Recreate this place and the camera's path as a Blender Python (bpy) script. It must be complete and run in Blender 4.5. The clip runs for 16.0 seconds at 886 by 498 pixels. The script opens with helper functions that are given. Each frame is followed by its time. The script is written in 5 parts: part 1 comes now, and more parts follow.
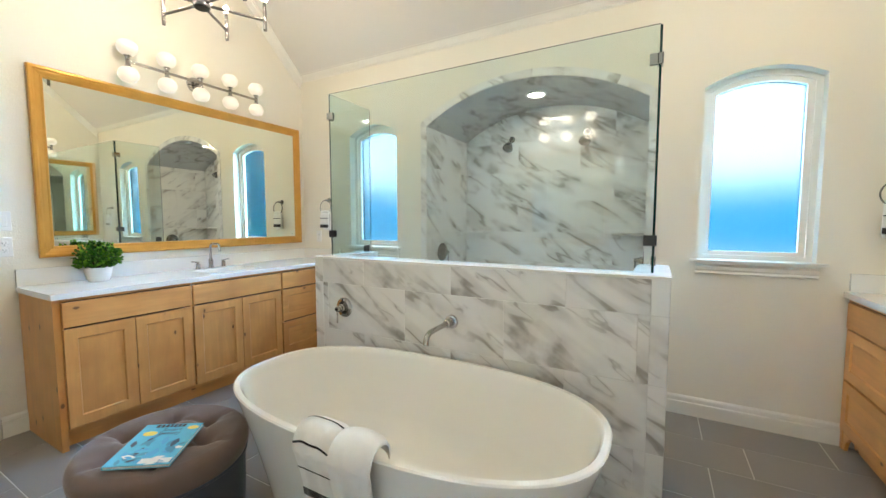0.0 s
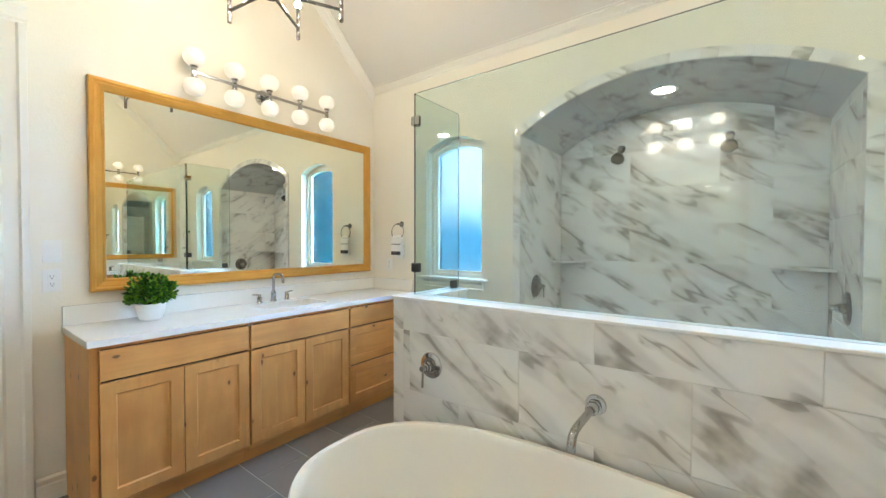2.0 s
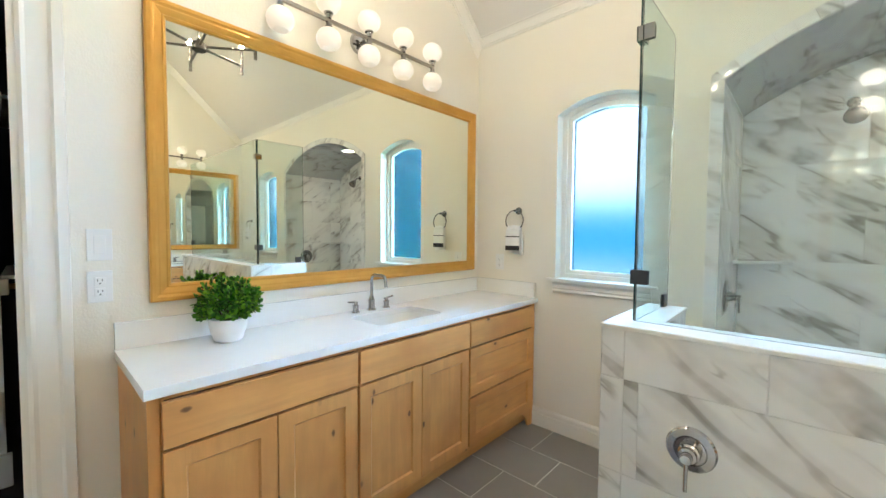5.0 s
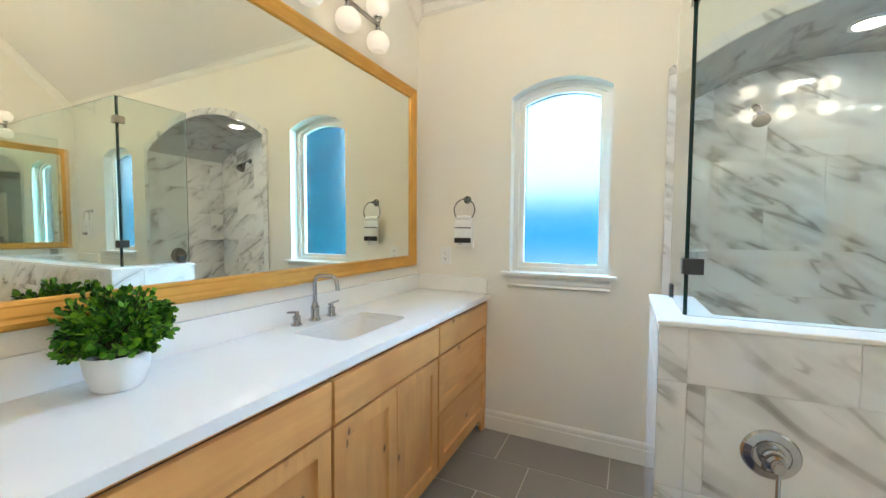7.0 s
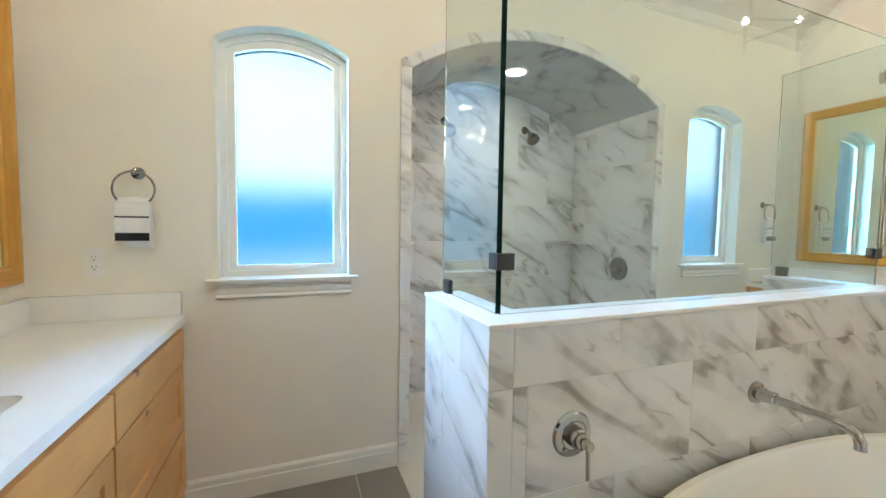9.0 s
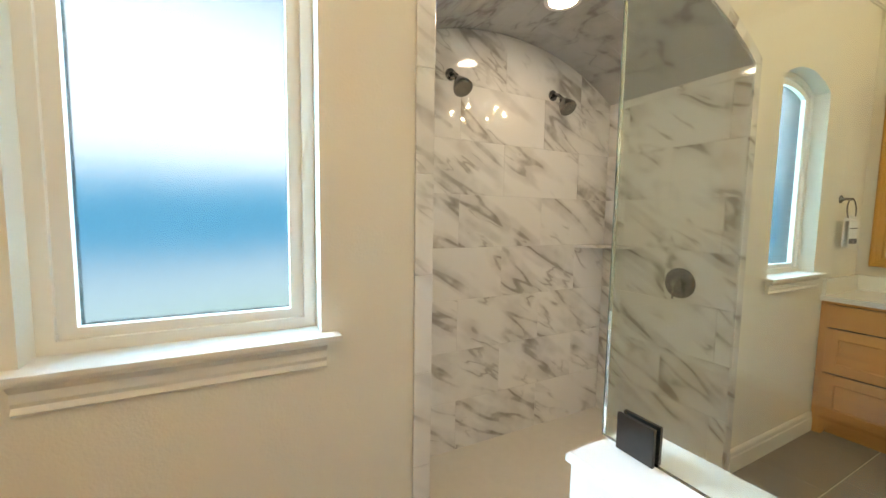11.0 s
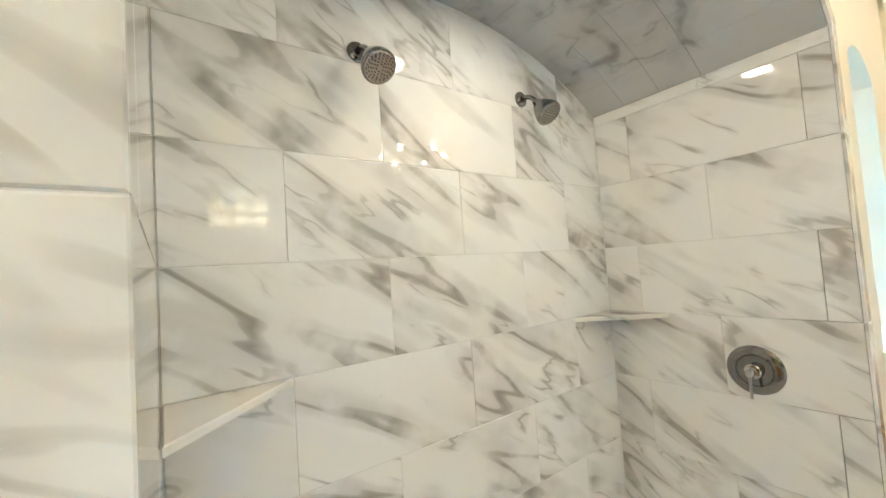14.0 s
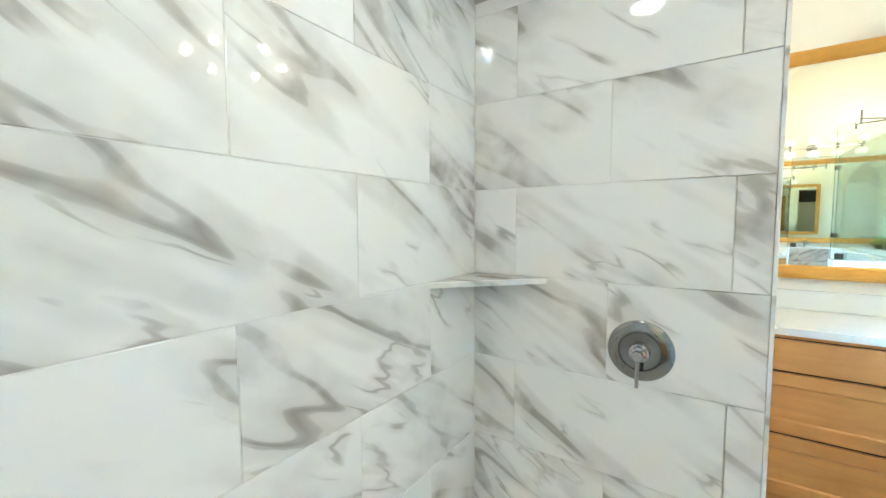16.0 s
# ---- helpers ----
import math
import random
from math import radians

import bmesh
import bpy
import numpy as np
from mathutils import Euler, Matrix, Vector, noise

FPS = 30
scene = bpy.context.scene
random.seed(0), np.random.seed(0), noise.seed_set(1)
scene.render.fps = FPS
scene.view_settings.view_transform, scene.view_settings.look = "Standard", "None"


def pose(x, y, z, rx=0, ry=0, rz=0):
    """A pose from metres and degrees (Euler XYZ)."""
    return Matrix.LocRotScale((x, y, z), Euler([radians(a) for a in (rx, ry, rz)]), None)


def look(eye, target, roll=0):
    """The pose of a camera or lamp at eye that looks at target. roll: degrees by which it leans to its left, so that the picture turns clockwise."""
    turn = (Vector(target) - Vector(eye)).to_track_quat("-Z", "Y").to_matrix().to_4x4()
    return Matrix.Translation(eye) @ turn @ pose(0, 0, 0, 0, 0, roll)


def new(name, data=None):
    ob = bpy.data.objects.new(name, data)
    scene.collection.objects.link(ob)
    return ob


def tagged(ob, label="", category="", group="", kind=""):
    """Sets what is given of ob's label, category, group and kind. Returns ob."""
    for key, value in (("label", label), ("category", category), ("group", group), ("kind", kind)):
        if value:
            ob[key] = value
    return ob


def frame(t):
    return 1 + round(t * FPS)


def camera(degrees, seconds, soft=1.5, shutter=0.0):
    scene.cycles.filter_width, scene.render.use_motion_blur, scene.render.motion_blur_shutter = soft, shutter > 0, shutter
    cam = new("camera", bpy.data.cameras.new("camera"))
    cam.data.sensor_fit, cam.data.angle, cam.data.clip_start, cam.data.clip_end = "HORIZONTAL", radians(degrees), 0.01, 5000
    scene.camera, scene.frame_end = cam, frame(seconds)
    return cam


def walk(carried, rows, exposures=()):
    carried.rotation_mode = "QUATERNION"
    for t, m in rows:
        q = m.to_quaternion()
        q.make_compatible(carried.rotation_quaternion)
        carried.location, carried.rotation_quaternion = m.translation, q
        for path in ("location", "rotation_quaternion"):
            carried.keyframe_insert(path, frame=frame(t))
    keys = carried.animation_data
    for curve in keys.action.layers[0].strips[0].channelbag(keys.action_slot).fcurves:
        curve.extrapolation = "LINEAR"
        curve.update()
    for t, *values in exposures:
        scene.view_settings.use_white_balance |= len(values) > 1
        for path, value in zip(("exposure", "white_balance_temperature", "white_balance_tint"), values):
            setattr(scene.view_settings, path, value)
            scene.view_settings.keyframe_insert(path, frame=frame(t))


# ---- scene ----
cam = camera(97.7, 16.0)
PATH = [
    (0, (0.948, -3.003, 1.3), (-0.013, -1.255, 1.155), -0.0),
    (0.5, (0.799, -2.943, 1.32), (-0.19, -1.209, 1.202), -0.1),
    (1, (0.672, -2.877, 1.327), (-0.385, -1.181, 1.237), 0.1),
    (1.5, (0.514, -2.728, 1.347), (-0.623, -1.084, 1.294), 0.1),
    (2, (0.398, -2.632, 1.348), (-0.805, -1.035, 1.312), 0.1),
    (2.5, (0.237, -2.583, 1.36), (-1.021, -1.028, 1.319), 0.1),
    (3, (0.116, -2.566, 1.356), (-1.193, -1.054, 1.308), 0.1),
    (3.5, (-0.012, -2.522, 1.345), (-1.366, -1.051, 1.278), 0.3),
    (4, (-0.206, -2.417, 1.353), (-1.594, -0.978, 1.275), 0.4),
    (6.5, (-0.95, -2.453, 1.336), (-2.033, -0.775, 1.234), 0.4),
    (7, (-1.092, -2.398, 1.317), (-1.955, -0.596, 1.215), 0.3),
    (7.5, (-1.25, -2.237, 1.316), (-1.761, -0.305, 1.221), 0.2),
    (8, (-1.341, -2.149, 1.295), (-1.299, -0.152, 1.195), 0.1),
    (8.5, (-1.442, -2.113, 1.304), (-0.814, -0.219, 1.163), -0.3),
    (9, (-1.446, -2.005, 1.306), (-0.73, -0.141, 1.19), 0.8),
    (11.3, (-1.368, -0.889, 1.37), (-0.345, 0.821, 1.2), 0.7),
    (11.5, (-1.365, -0.794, 1.352), (-0.215, 0.84, 1.262), 0.2),
    (12, (-1.313, -0.608, 1.373), (-0.044, 0.937, 1.319), -1.0),
    (12.5, (-1.186, -0.49, 1.385), (0.073, 1.063, 1.362), -2.1),
    (13, (-1.058, -0.398, 1.407), (0.209, 1.15, 1.427), -3.1),
    (13.5, (-0.949, -0.288, 1.433), (0.28, 1.288, 1.511), -3.8),
    (14, (-0.855, -0.225, 1.446), (0.318, 1.392, 1.544), -3.9),
    (14.5, (-0.757, -0.202, 1.465), (0.326, 1.476, 1.574), -3.2),
    (15, (-0.627, -0.145, 1.449), (0.358, 1.596, 1.461), -1.3),
    (15.5, (-0.497, -0.033, 1.389), (0.693, 1.566, 1.23), -0.6),
    (16, (-0.354, 0.146, 1.371), (1.303, 1.258, 1.237), -0.2),
]
walk(cam, [(t, look(eye, target, roll)) for t, eye, target, roll in PATH],
     exposures=[(0.0, 2.25, 6050, 10), (5.0, 2.3, 5950, 10), (9.2, 2.13, 6050, 11), (11.2, 2.0, 8900, 17), (11.5, 1.9, 11200, 24), (11.9, 1.75, 16000, 44), (12.6, 1.75, 17300, 49), (13.1, 2.12, 9600, 14), (13.6, 2.5, 7200, 9), (14.2, 2.78, 6450, 10), (15.0, 2.95, 5900, 9), (15.6, 3.0, 5700, 6), (16.0, 2.95, 5650, 4)])

# ---- light of the world ----
world = bpy.data.worlds.new("world")
scene.world = world
world.use_nodes = True
sky = world.node_tree.nodes.new("ShaderNodeTexSky")
sky.sky_type, sky.sun_disc, sky.sun_elevation, sky.sun_rotation = "NISHITA", False, radians(48), radians(200)
world.node_tree.links.new(sky.outputs[0], world.node_tree.nodes["Background"].inputs[0])
world.node_tree.nodes["Background"].inputs[1].default_value = 0.1
sun_data = bpy.data.lights.new("sun", "SUN")
sun_data.energy, sun_data.angle, sun_data.color = 2.5, radians(0.5), (1.0, 0.95, 0.88)
sun = new("sun", sun_data)
sun.matrix_world = look((0, -20, 22), (0, 0, 0))

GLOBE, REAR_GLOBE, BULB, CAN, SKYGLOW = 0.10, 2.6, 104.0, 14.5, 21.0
LAMP = (1.0, 0.83, 0.60)

# ---- materials ----
class Nodes:
    """A small builder for node materials."""

    def __init__(self, name):
        self.mat = bpy.data.materials.new(name)
        self.mat.use_nodes = True
        self.tree = self.mat.node_tree
        self.bsdf = self.tree.nodes["Principled BSDF"]

    def add(self, kind, **values):
        node = self.tree.nodes.new("ShaderNode" + kind)
        for key, value in values.items():
            key = key.replace("_", " ")
            self.put(node.inputs[key], value)
        return node

    def put(self, socket, value):
        if isinstance(value, bpy.types.NodeSocket):
            self.tree.links.new(value, socket)
        else:
            socket.default_value = value

    def math(self, op, a, b=0.0, clamp=False):
        node = self.tree.nodes.new("ShaderNodeMath")
        node.operation, node.use_clamp = op, clamp
        self.put(node.inputs[0], a), self.put(node.inputs[1], b)
        return node.outputs[0]

    def mix(self, fac, a, b, blend="MIX"):
        node = self.tree.nodes.new("ShaderNodeMix")
        node.data_type, node.blend_type = "RGBA", blend
        self.put(node.inputs[0], fac)
        for socket, value in ((node.inputs[6], a), (node.inputs[7], b)):
            self.put(socket, (*value, 1) if isinstance(value, tuple) and len(value) == 3 else value)
        return node.outputs[2]

    def ramp(self, fac, stops, smooth=False):
        node = self.tree.nodes.new("ShaderNodeValToRGB")
        node.color_ramp.interpolation = "EASE" if smooth else "LINEAR"
        self.put(node.inputs[0], fac)
        elements = node.color_ramp.elements
        while len(elements) < len(stops):
            elements.new(0.5)
        for e, (pos, col) in zip(elements, stops):
            e.position, e.color = pos, (*col, 1) if isinstance(col, tuple) else (col, col, col, 1)
        return node.outputs[0]

    def coords(self, scale=(1, 1, 1), rot=(0, 0, 0), jitter=0.0, out="Object"):
        co = self.add("TexCoord").outputs[out]
        if jitter:
            info = self.add("ObjectInfo")
            shift = self.tree.nodes.new("ShaderNodeVectorMath")
            shift.operation = "ADD"
            self.put(shift.inputs[0], co)
            r = info.outputs["Random"]
            comb = self.add("CombineXYZ", X=self.math("MULTIPLY", r, jitter), Y=self.math("MULTIPLY", r, jitter * 1.7), Z=self.math("MULTIPLY", r, jitter * 2.3))
            self.put(shift.inputs[1], comb.outputs[0])
            co = shift.outputs[0]
        mp = self.add("Mapping", Rotation=tuple(radians(a) for a in rot), Scale=scale)
        self.put(mp.inputs[0], co)
        return mp.outputs[0]

    def noise(self, vec, scale, detail=3.0, rough=0.5, distort=0.0):
        return self.add("TexNoise", Vector=vec, Scale=scale, Detail=detail, Roughness=rough, Distortion=distort).outputs[0]

    def bump(self, height, strength, distance=0.01):
        node = self.add("Bump", Height=height, Strength=strength, Distance=distance)
        self.put(self.bsdf.inputs["Normal"], node.outputs[0])

    def set(self, color=None, rough=None, metal=None, **more):
        b = self.bsdf.inputs
        if color is not None:
            self.put(b["Base Color"], (*color, 1) if isinstance(color, tuple) and len(color) == 3 else color)
        if rough is not None:
            self.put(b["Roughness"], rough)
        if metal is not None:
            self.put(b["Metallic"], metal)
        for key, value in more.items():
            self.put(b[key.replace("_", " ")], value)
        return self.mat


def paint(name, color, rough=0.55, relief=0.25, scale=140.0):
    """Wall paint with orange-peel relief and faint unevenness."""
    n = Nodes(name)
    co = n.coords()
    big = n.noise(co, 1.3, 4)
    fine = n.noise(co, scale, 2)
    mid = n.noise(co, scale * 0.3, 3, 0.6)
    col = n.mix(n.math("MULTIPLY", big, 0.35), color, tuple(c * 0.93 for c in color))
    n.bump(n.math("ADD", fine, mid), relief, 0.004)
    return n.set(col, n.math("ADD", n.math("MULTIPLY", mid, 0.15), rough - 0.07))


def plain(name, color, rough=0.4, metal=0.0, vary=0.06, scale=30.0, relief=0.0, **more):
    """A smooth material with small unevenness in colour and gloss."""
    n = Nodes(name)
    co = n.coords()
    v = n.noise(co, scale, 4)
    col = n.mix(v, tuple(c * (1 - vary) for c in color), tuple(min(1, c * (1 + vary)) for c in color))
    if relief:
        n.bump(n.noise(co, scale * 8, 2), relief, 0.002)
    r = n.math("ADD", n.math("MULTIPLY", v, rough * 0.3), rough * 0.85)
    return n.set(col, r, metal, **more)


def marble(name, base, vein, rough=0.06, jitter=37.0, amount=1.0, size=1.0):
    """Polished white porcelain with grey veins that fall to the right."""
    n = Nodes(name)
    co = n.coords((1.0 / size, 1.0 / size, 1.0 / size), (0, 0, 0), jitter)
    turned = n.add("Mapping", Rotation=(0, radians(-31), 0))
    n.put(turned.inputs[0], co)
    warp = n.tree.nodes.new("ShaderNodeTexNoise")
    n.put(warp.inputs["Vector"], turned.outputs[0])
    warp.inputs["Scale"].default_value, warp.inputs["Detail"].default_value = 2.8, 2
    add = n.tree.nodes.new("ShaderNodeVectorMath")
    add.operation = "MULTIPLY_ADD"
    n.put(add.inputs[0], warp.outputs["Color"])
    add.inputs[1].default_value = (0.09, 0.0, 0.035)
    n.put(add.inputs[2], turned.outputs[0])
    def veins(stretch, scale, middle, core, halo):
        st = n.add("Mapping", Scale=stretch)
        n.put(st.inputs[0], add.outputs[0])
        f = n.noise(st.outputs[0], scale, 3, 0.5)
        line = n.math("ABSOLUTE", n.math("SUBTRACT", f, middle))
        crisp = n.ramp(line, [(0.0, 1.0), (core * 0.6, 0.8), (core, 0.0)])
        soft = n.ramp(line, [(0.0, 0.55), (halo * 0.4, 0.32), (halo, 0.0)], True)
        return n.math("MAXIMUM", crisp, soft)
    gate = n.ramp(n.noise(co, 2.1, 2), [(0.36, 0.0), (0.52, 1.0)], True)
    gate2 = n.ramp(n.noise(co, 7.0, 3), [(0.30, 0.25), (0.62, 1.0)], True)
    main = n.math("MULTIPLY", n.math("MULTIPLY", veins((1.0, 1.0, 4.6), 0.82, 0.5, 0.024, 0.10), gate), gate2)
    side = n.math("MULTIPLY", n.math("MULTIPLY", veins((1.5, 1.0, 6.0), 1.25, 0.46, 0.016, 0.055), n.ramp(n.noise(co, 3.3, 2), [(0.47, 0.0), (0.58, 0.8)], True)), gate2)
    fac = n.math("MULTIPLY", n.math("MAXIMUM", main, side), amount, True)
    cloud = n.mix(n.noise(co, 4.0, 4), base, tuple(c * 0.93 for c in base))
    tone = n.mix(n.noise(co, 8.0, 3), vein, tuple(min(1, c * 1.7) for c in vein))
    col = n.mix(fac, cloud, tone)
    return n.set(col, rough, 0.0, Specular_IOR_Level=0.6)


def timber(name, along, base=(0.72, 0.355, 0.110)):
    """Knotty light alder with a satin coat; grain along one axis."""
    n = Nodes(name)
    st = {"z": (1, 1, 0.09), "y": (1, 0.09, 1)}[along]
    co = n.coords(st, (0, 0, 0), 11.0)
    plainco = n.coords((1, 1, 1), (0, 0, 0), 5.0)
    g1 = n.noise(co, 26, 5, 0.6, 0.4)
    g2 = n.noise(co, 150, 2, 0.6)
    cloud = n.noise(plainco, 3.0, 3)
    col = n.mix(n.ramp(g1, [(0.3, 0.0), (0.7, 1.0)]), tuple(c * 0.87 for c in base), tuple(c * 1.08 for c in base))
    col = n.mix(n.math("MULTIPLY", g2, 0.07), col, tuple(c * 0.72 for c in base))
    col = n.mix(n.ramp(cloud, [(0.42, 0.0), (0.72, 0.75)]), col, (0.53, 0.225, 0.064))
    sep = n.add("SeparateXYZ", Vector=plainco)
    flat = n.add("CombineXYZ", X=n.math("MULTIPLY", n.math("ADD", sep.outputs[0], sep.outputs[1]), 0.55 if along == "y" else 1.0), Y=n.math("MULTIPLY", sep.outputs[2], 0.55 if along == "z" else 1.0))
    vo = n.tree.nodes.new("ShaderNodeTexVoronoi")
    vo.voronoi_dimensions = "2D"
    n.put(vo.inputs["Vector"], flat.outputs[0])
    vo.inputs["Scale"].default_value = 5.5
    spot = n.math("ADD", vo.outputs["Distance"], n.math("MULTIPLY", n.noise(plainco, 40, 2), 0.045))
    knot = n.ramp(spot, [(0.045, 1.0), (0.062, 0.75), (0.075, 0.12), (0.19, 0.0)])
    few = n.ramp(n.add("SeparateColor", Color=vo.outputs["Color"]).outputs[0], [(0.42, 0.0), (0.46, 1.0)])
    fac = n.math("MULTIPLY", n.math("MULTIPLY", knot, few), 0.85)
    col = n.mix(fac, col, (0.10, 0.042, 0.018))
    n.bump(g2, 0.06, 0.002)
    return n.set(col, n.math("ADD", n.math("MULTIPLY", g1, 0.12), 0.33))


def lamp_material(name, color, strength, base=(0.9, 0.88, 0.84)):
    n = Nodes(name)
    return n.set(base, 0.35, 0.0, Emission_Color=(*color, 1), Emission_Strength=strength)


M_WALL = paint("cream_wall_paint", (0.82, 0.775, 0.672), 0.55, 0.23)
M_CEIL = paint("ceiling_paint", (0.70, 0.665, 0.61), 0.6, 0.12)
M_TRIM = paint("white_trim_paint", (0.82, 0.79, 0.72), 0.32, 0.03, 60)
M_MARBLE = marble("polished_marble_tile", (0.84, 0.83, 0.805), (0.25, 0.232, 0.21), 0.04)
# grey-veined vault strips; base darkened against the wall tile to stand for shade
M_MARBLE_VAULT = marble("shaded_vault_marble", (0.55, 0.548, 0.54), (0.20, 0.19, 0.18), 0.12, 0.0, 1.0, 0.6)
M_GROUT = plain("pale_grey_grout", (0.68, 0.67, 0.645), 0.8, vary=0.1, scale=80)
M_FLOORGROUT = plain("light_floor_grout", (0.66, 0.64, 0.60), 0.8, vary=0.12, scale=60)
M_PAN = plain("white_shower_floor", (0.76, 0.72, 0.66), 0.35, vary=0.05, scale=20, relief=0.05)
M_WOODV, M_WOODH = timber("alder_upright_grain", "z"), timber("alder_level_grain", "y")
M_DARKGAP = plain("gap_shade", (0.05, 0.03, 0.018), 0.7)
M_QUARTZ = plain("white_quartz", (0.84, 0.825, 0.785), 0.16, vary=0.03, scale=8)
M_PORCELAIN = plain("white_porcelain", (0.84, 0.825, 0.79), 0.08, vary=0.01)
M_TUB = plain("white_acrylic", (0.89, 0.87, 0.82), 0.09, vary=0.012, scale=4)
M_CHROME = plain("polished_chrome", (0.47, 0.47, 0.475), 0.045, 1.0, vary=0.03)
M_NICKEL = plain("brushed_nickel", (0.42, 0.40, 0.375), 0.24, 1.0, vary=0.08, scale=90)
M_SATIN = plain("polished_nickel", (0.27, 0.272, 0.275), 0.10, 1.0, vary=0.05, scale=60)
M_PEWTER = plain("dark_pewter", (0.20, 0.185, 0.17), 0.28, 1.0, vary=0.1, scale=90)
M_BRONZE = plain("dark_nickel", (0.085, 0.082, 0.08), 0.3, 1.0, vary=0.1, scale=90)
M_NOZZLE = plain("dark_rubber_nozzles", (0.05, 0.05, 0.05), 0.5)
M_MIRROR = Nodes("mirror_silver").set((0.86, 0.87, 0.76), 0.0, 1.0)
M_PLASTIC = plain("white_plastic", (0.80, 0.79, 0.76), 0.35, vary=0.02)
M_SLOT = plain("dark_slot", (0.03, 0.03, 0.03), 0.6)
M_POT = plain("white_glazed_pot", (0.82, 0.81, 0.79), 0.3, vary=0.03)
M_SOIL = plain("dark_soil", (0.04, 0.03, 0.02), 0.9)
M_RODWOOD = plain("pine_closet_rod", (0.45, 0.30, 0.14), 0.5, vary=0.2)
M_GLOBE = lamp_material("opal_globe_glow", LAMP, GLOBE, (0.68, 0.64, 0.58))
M_GLOBE_REAR = lamp_material("bright_opal_globe_glow", LAMP, REAR_GLOBE)
M_BULB = lamp_material("candle_bulb_glow", LAMP, BULB)
M_CAN = lamp_material("downlight_glow", (1.0, 0.90, 0.76), CAN)


def velvet(name, color):
    n = Nodes(name)
    co = n.coords()
    v = n.noise(co, 9, 4)
    col = n.mix(v, tuple(c * 0.8 for c in color), tuple(c * 1.2 for c in color))
    n.bump(n.noise(co, 420, 2), 0.25, 0.002)
    return n.set(col, 0.85, 0.0, Sheen_Weight=0.35, Sheen_Roughness=0.4)


def cloth(name, color):
    n = Nodes(name)
    co = n.coords()
    n.bump(n.noise(co, 380, 2, 0.7), 0.5, 0.003)
    return n.set(n.mix(n.noise(co, 40, 3), color, tuple(c * 0.9 for c in color)), 0.95, 0.0, Sheen_Weight=0.3)


def leaf_material():
    n = Nodes("boxwood_leaf")
    g = n.add("NewGeometry")
    col = n.ramp(g.outputs["Random Per Island"], [(0.0, (0.008, 0.045, 0.003)), (0.5, (0.045, 0.18, 0.007)), (1.0, (0.20, 0.43, 0.02))])
    return n.set(col, 0.5, 0.0, Specular_IOR_Level=0.3)


def slate():
    n = Nodes("grey_porcelain_floor")
    co = n.coords((1, 1, 1), (0, 0, 0), 23.0)
    r = n.add("ObjectInfo").outputs["Random"]
    a = n.mix(n.noise(co, 3.0, 5, 0.6), (0.235, 0.220, 0.206), (0.325, 0.305, 0.286))
    col = n.mix(n.math("MULTIPLY", r, 0.3), a, (0.195, 0.183, 0.172))
    col = n.mix(n.ramp(n.noise(co, 70, 3), [(0.5, 0.0), (0.9, 0.3)]), col, (0.30, 0.28, 0.26))
    n.bump(n.noise(co, 60, 4), 0.06, 0.002)
    return n.set(col, n.math("ADD", n.math("MULTIPLY", n.noise(co, 12, 3), 0.15), 0.34))


def clear_glass():
    n = Nodes("clear_shower_glass")
    return n.set((0.80, 0.895, 0.875), 0.0, 0.0, Transmission_Weight=1.0, IOR=1.48)


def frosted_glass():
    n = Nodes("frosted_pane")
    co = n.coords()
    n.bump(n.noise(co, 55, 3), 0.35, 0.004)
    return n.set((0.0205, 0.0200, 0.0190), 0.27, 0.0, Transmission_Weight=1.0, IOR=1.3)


def gold_frame():
    n = Nodes("gilded_wood")
    co = n.coords((1, 0.12, 0.12))
    g = n.noise(co, 60, 4, 0.6)
    col = n.mix(g, (0.52, 0.245, 0.038), (0.74, 0.39, 0.078))
    n.bump(g, 0.05, 0.002)
    return n.set(col, 0.28, 0.45)


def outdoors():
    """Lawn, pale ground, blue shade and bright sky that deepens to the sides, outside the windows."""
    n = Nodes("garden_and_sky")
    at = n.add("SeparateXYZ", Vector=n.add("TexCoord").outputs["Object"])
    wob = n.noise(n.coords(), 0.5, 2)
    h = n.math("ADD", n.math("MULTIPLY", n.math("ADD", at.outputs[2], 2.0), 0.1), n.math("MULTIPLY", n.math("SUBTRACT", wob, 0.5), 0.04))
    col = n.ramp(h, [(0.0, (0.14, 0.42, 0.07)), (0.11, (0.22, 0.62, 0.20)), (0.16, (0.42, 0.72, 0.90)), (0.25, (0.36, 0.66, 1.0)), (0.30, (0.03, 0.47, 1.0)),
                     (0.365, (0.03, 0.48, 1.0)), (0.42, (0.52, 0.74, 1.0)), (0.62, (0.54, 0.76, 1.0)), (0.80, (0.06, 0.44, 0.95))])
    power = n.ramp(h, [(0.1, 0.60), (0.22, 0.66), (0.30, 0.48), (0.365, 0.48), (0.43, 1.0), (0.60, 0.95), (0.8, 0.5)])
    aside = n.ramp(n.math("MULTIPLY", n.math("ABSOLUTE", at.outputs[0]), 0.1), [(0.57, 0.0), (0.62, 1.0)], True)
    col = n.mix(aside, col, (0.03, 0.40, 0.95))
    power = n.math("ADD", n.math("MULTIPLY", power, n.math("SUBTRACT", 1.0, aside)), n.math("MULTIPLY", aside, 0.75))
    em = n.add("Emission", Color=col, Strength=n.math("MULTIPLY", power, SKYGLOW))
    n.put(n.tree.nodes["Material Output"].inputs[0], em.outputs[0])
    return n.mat


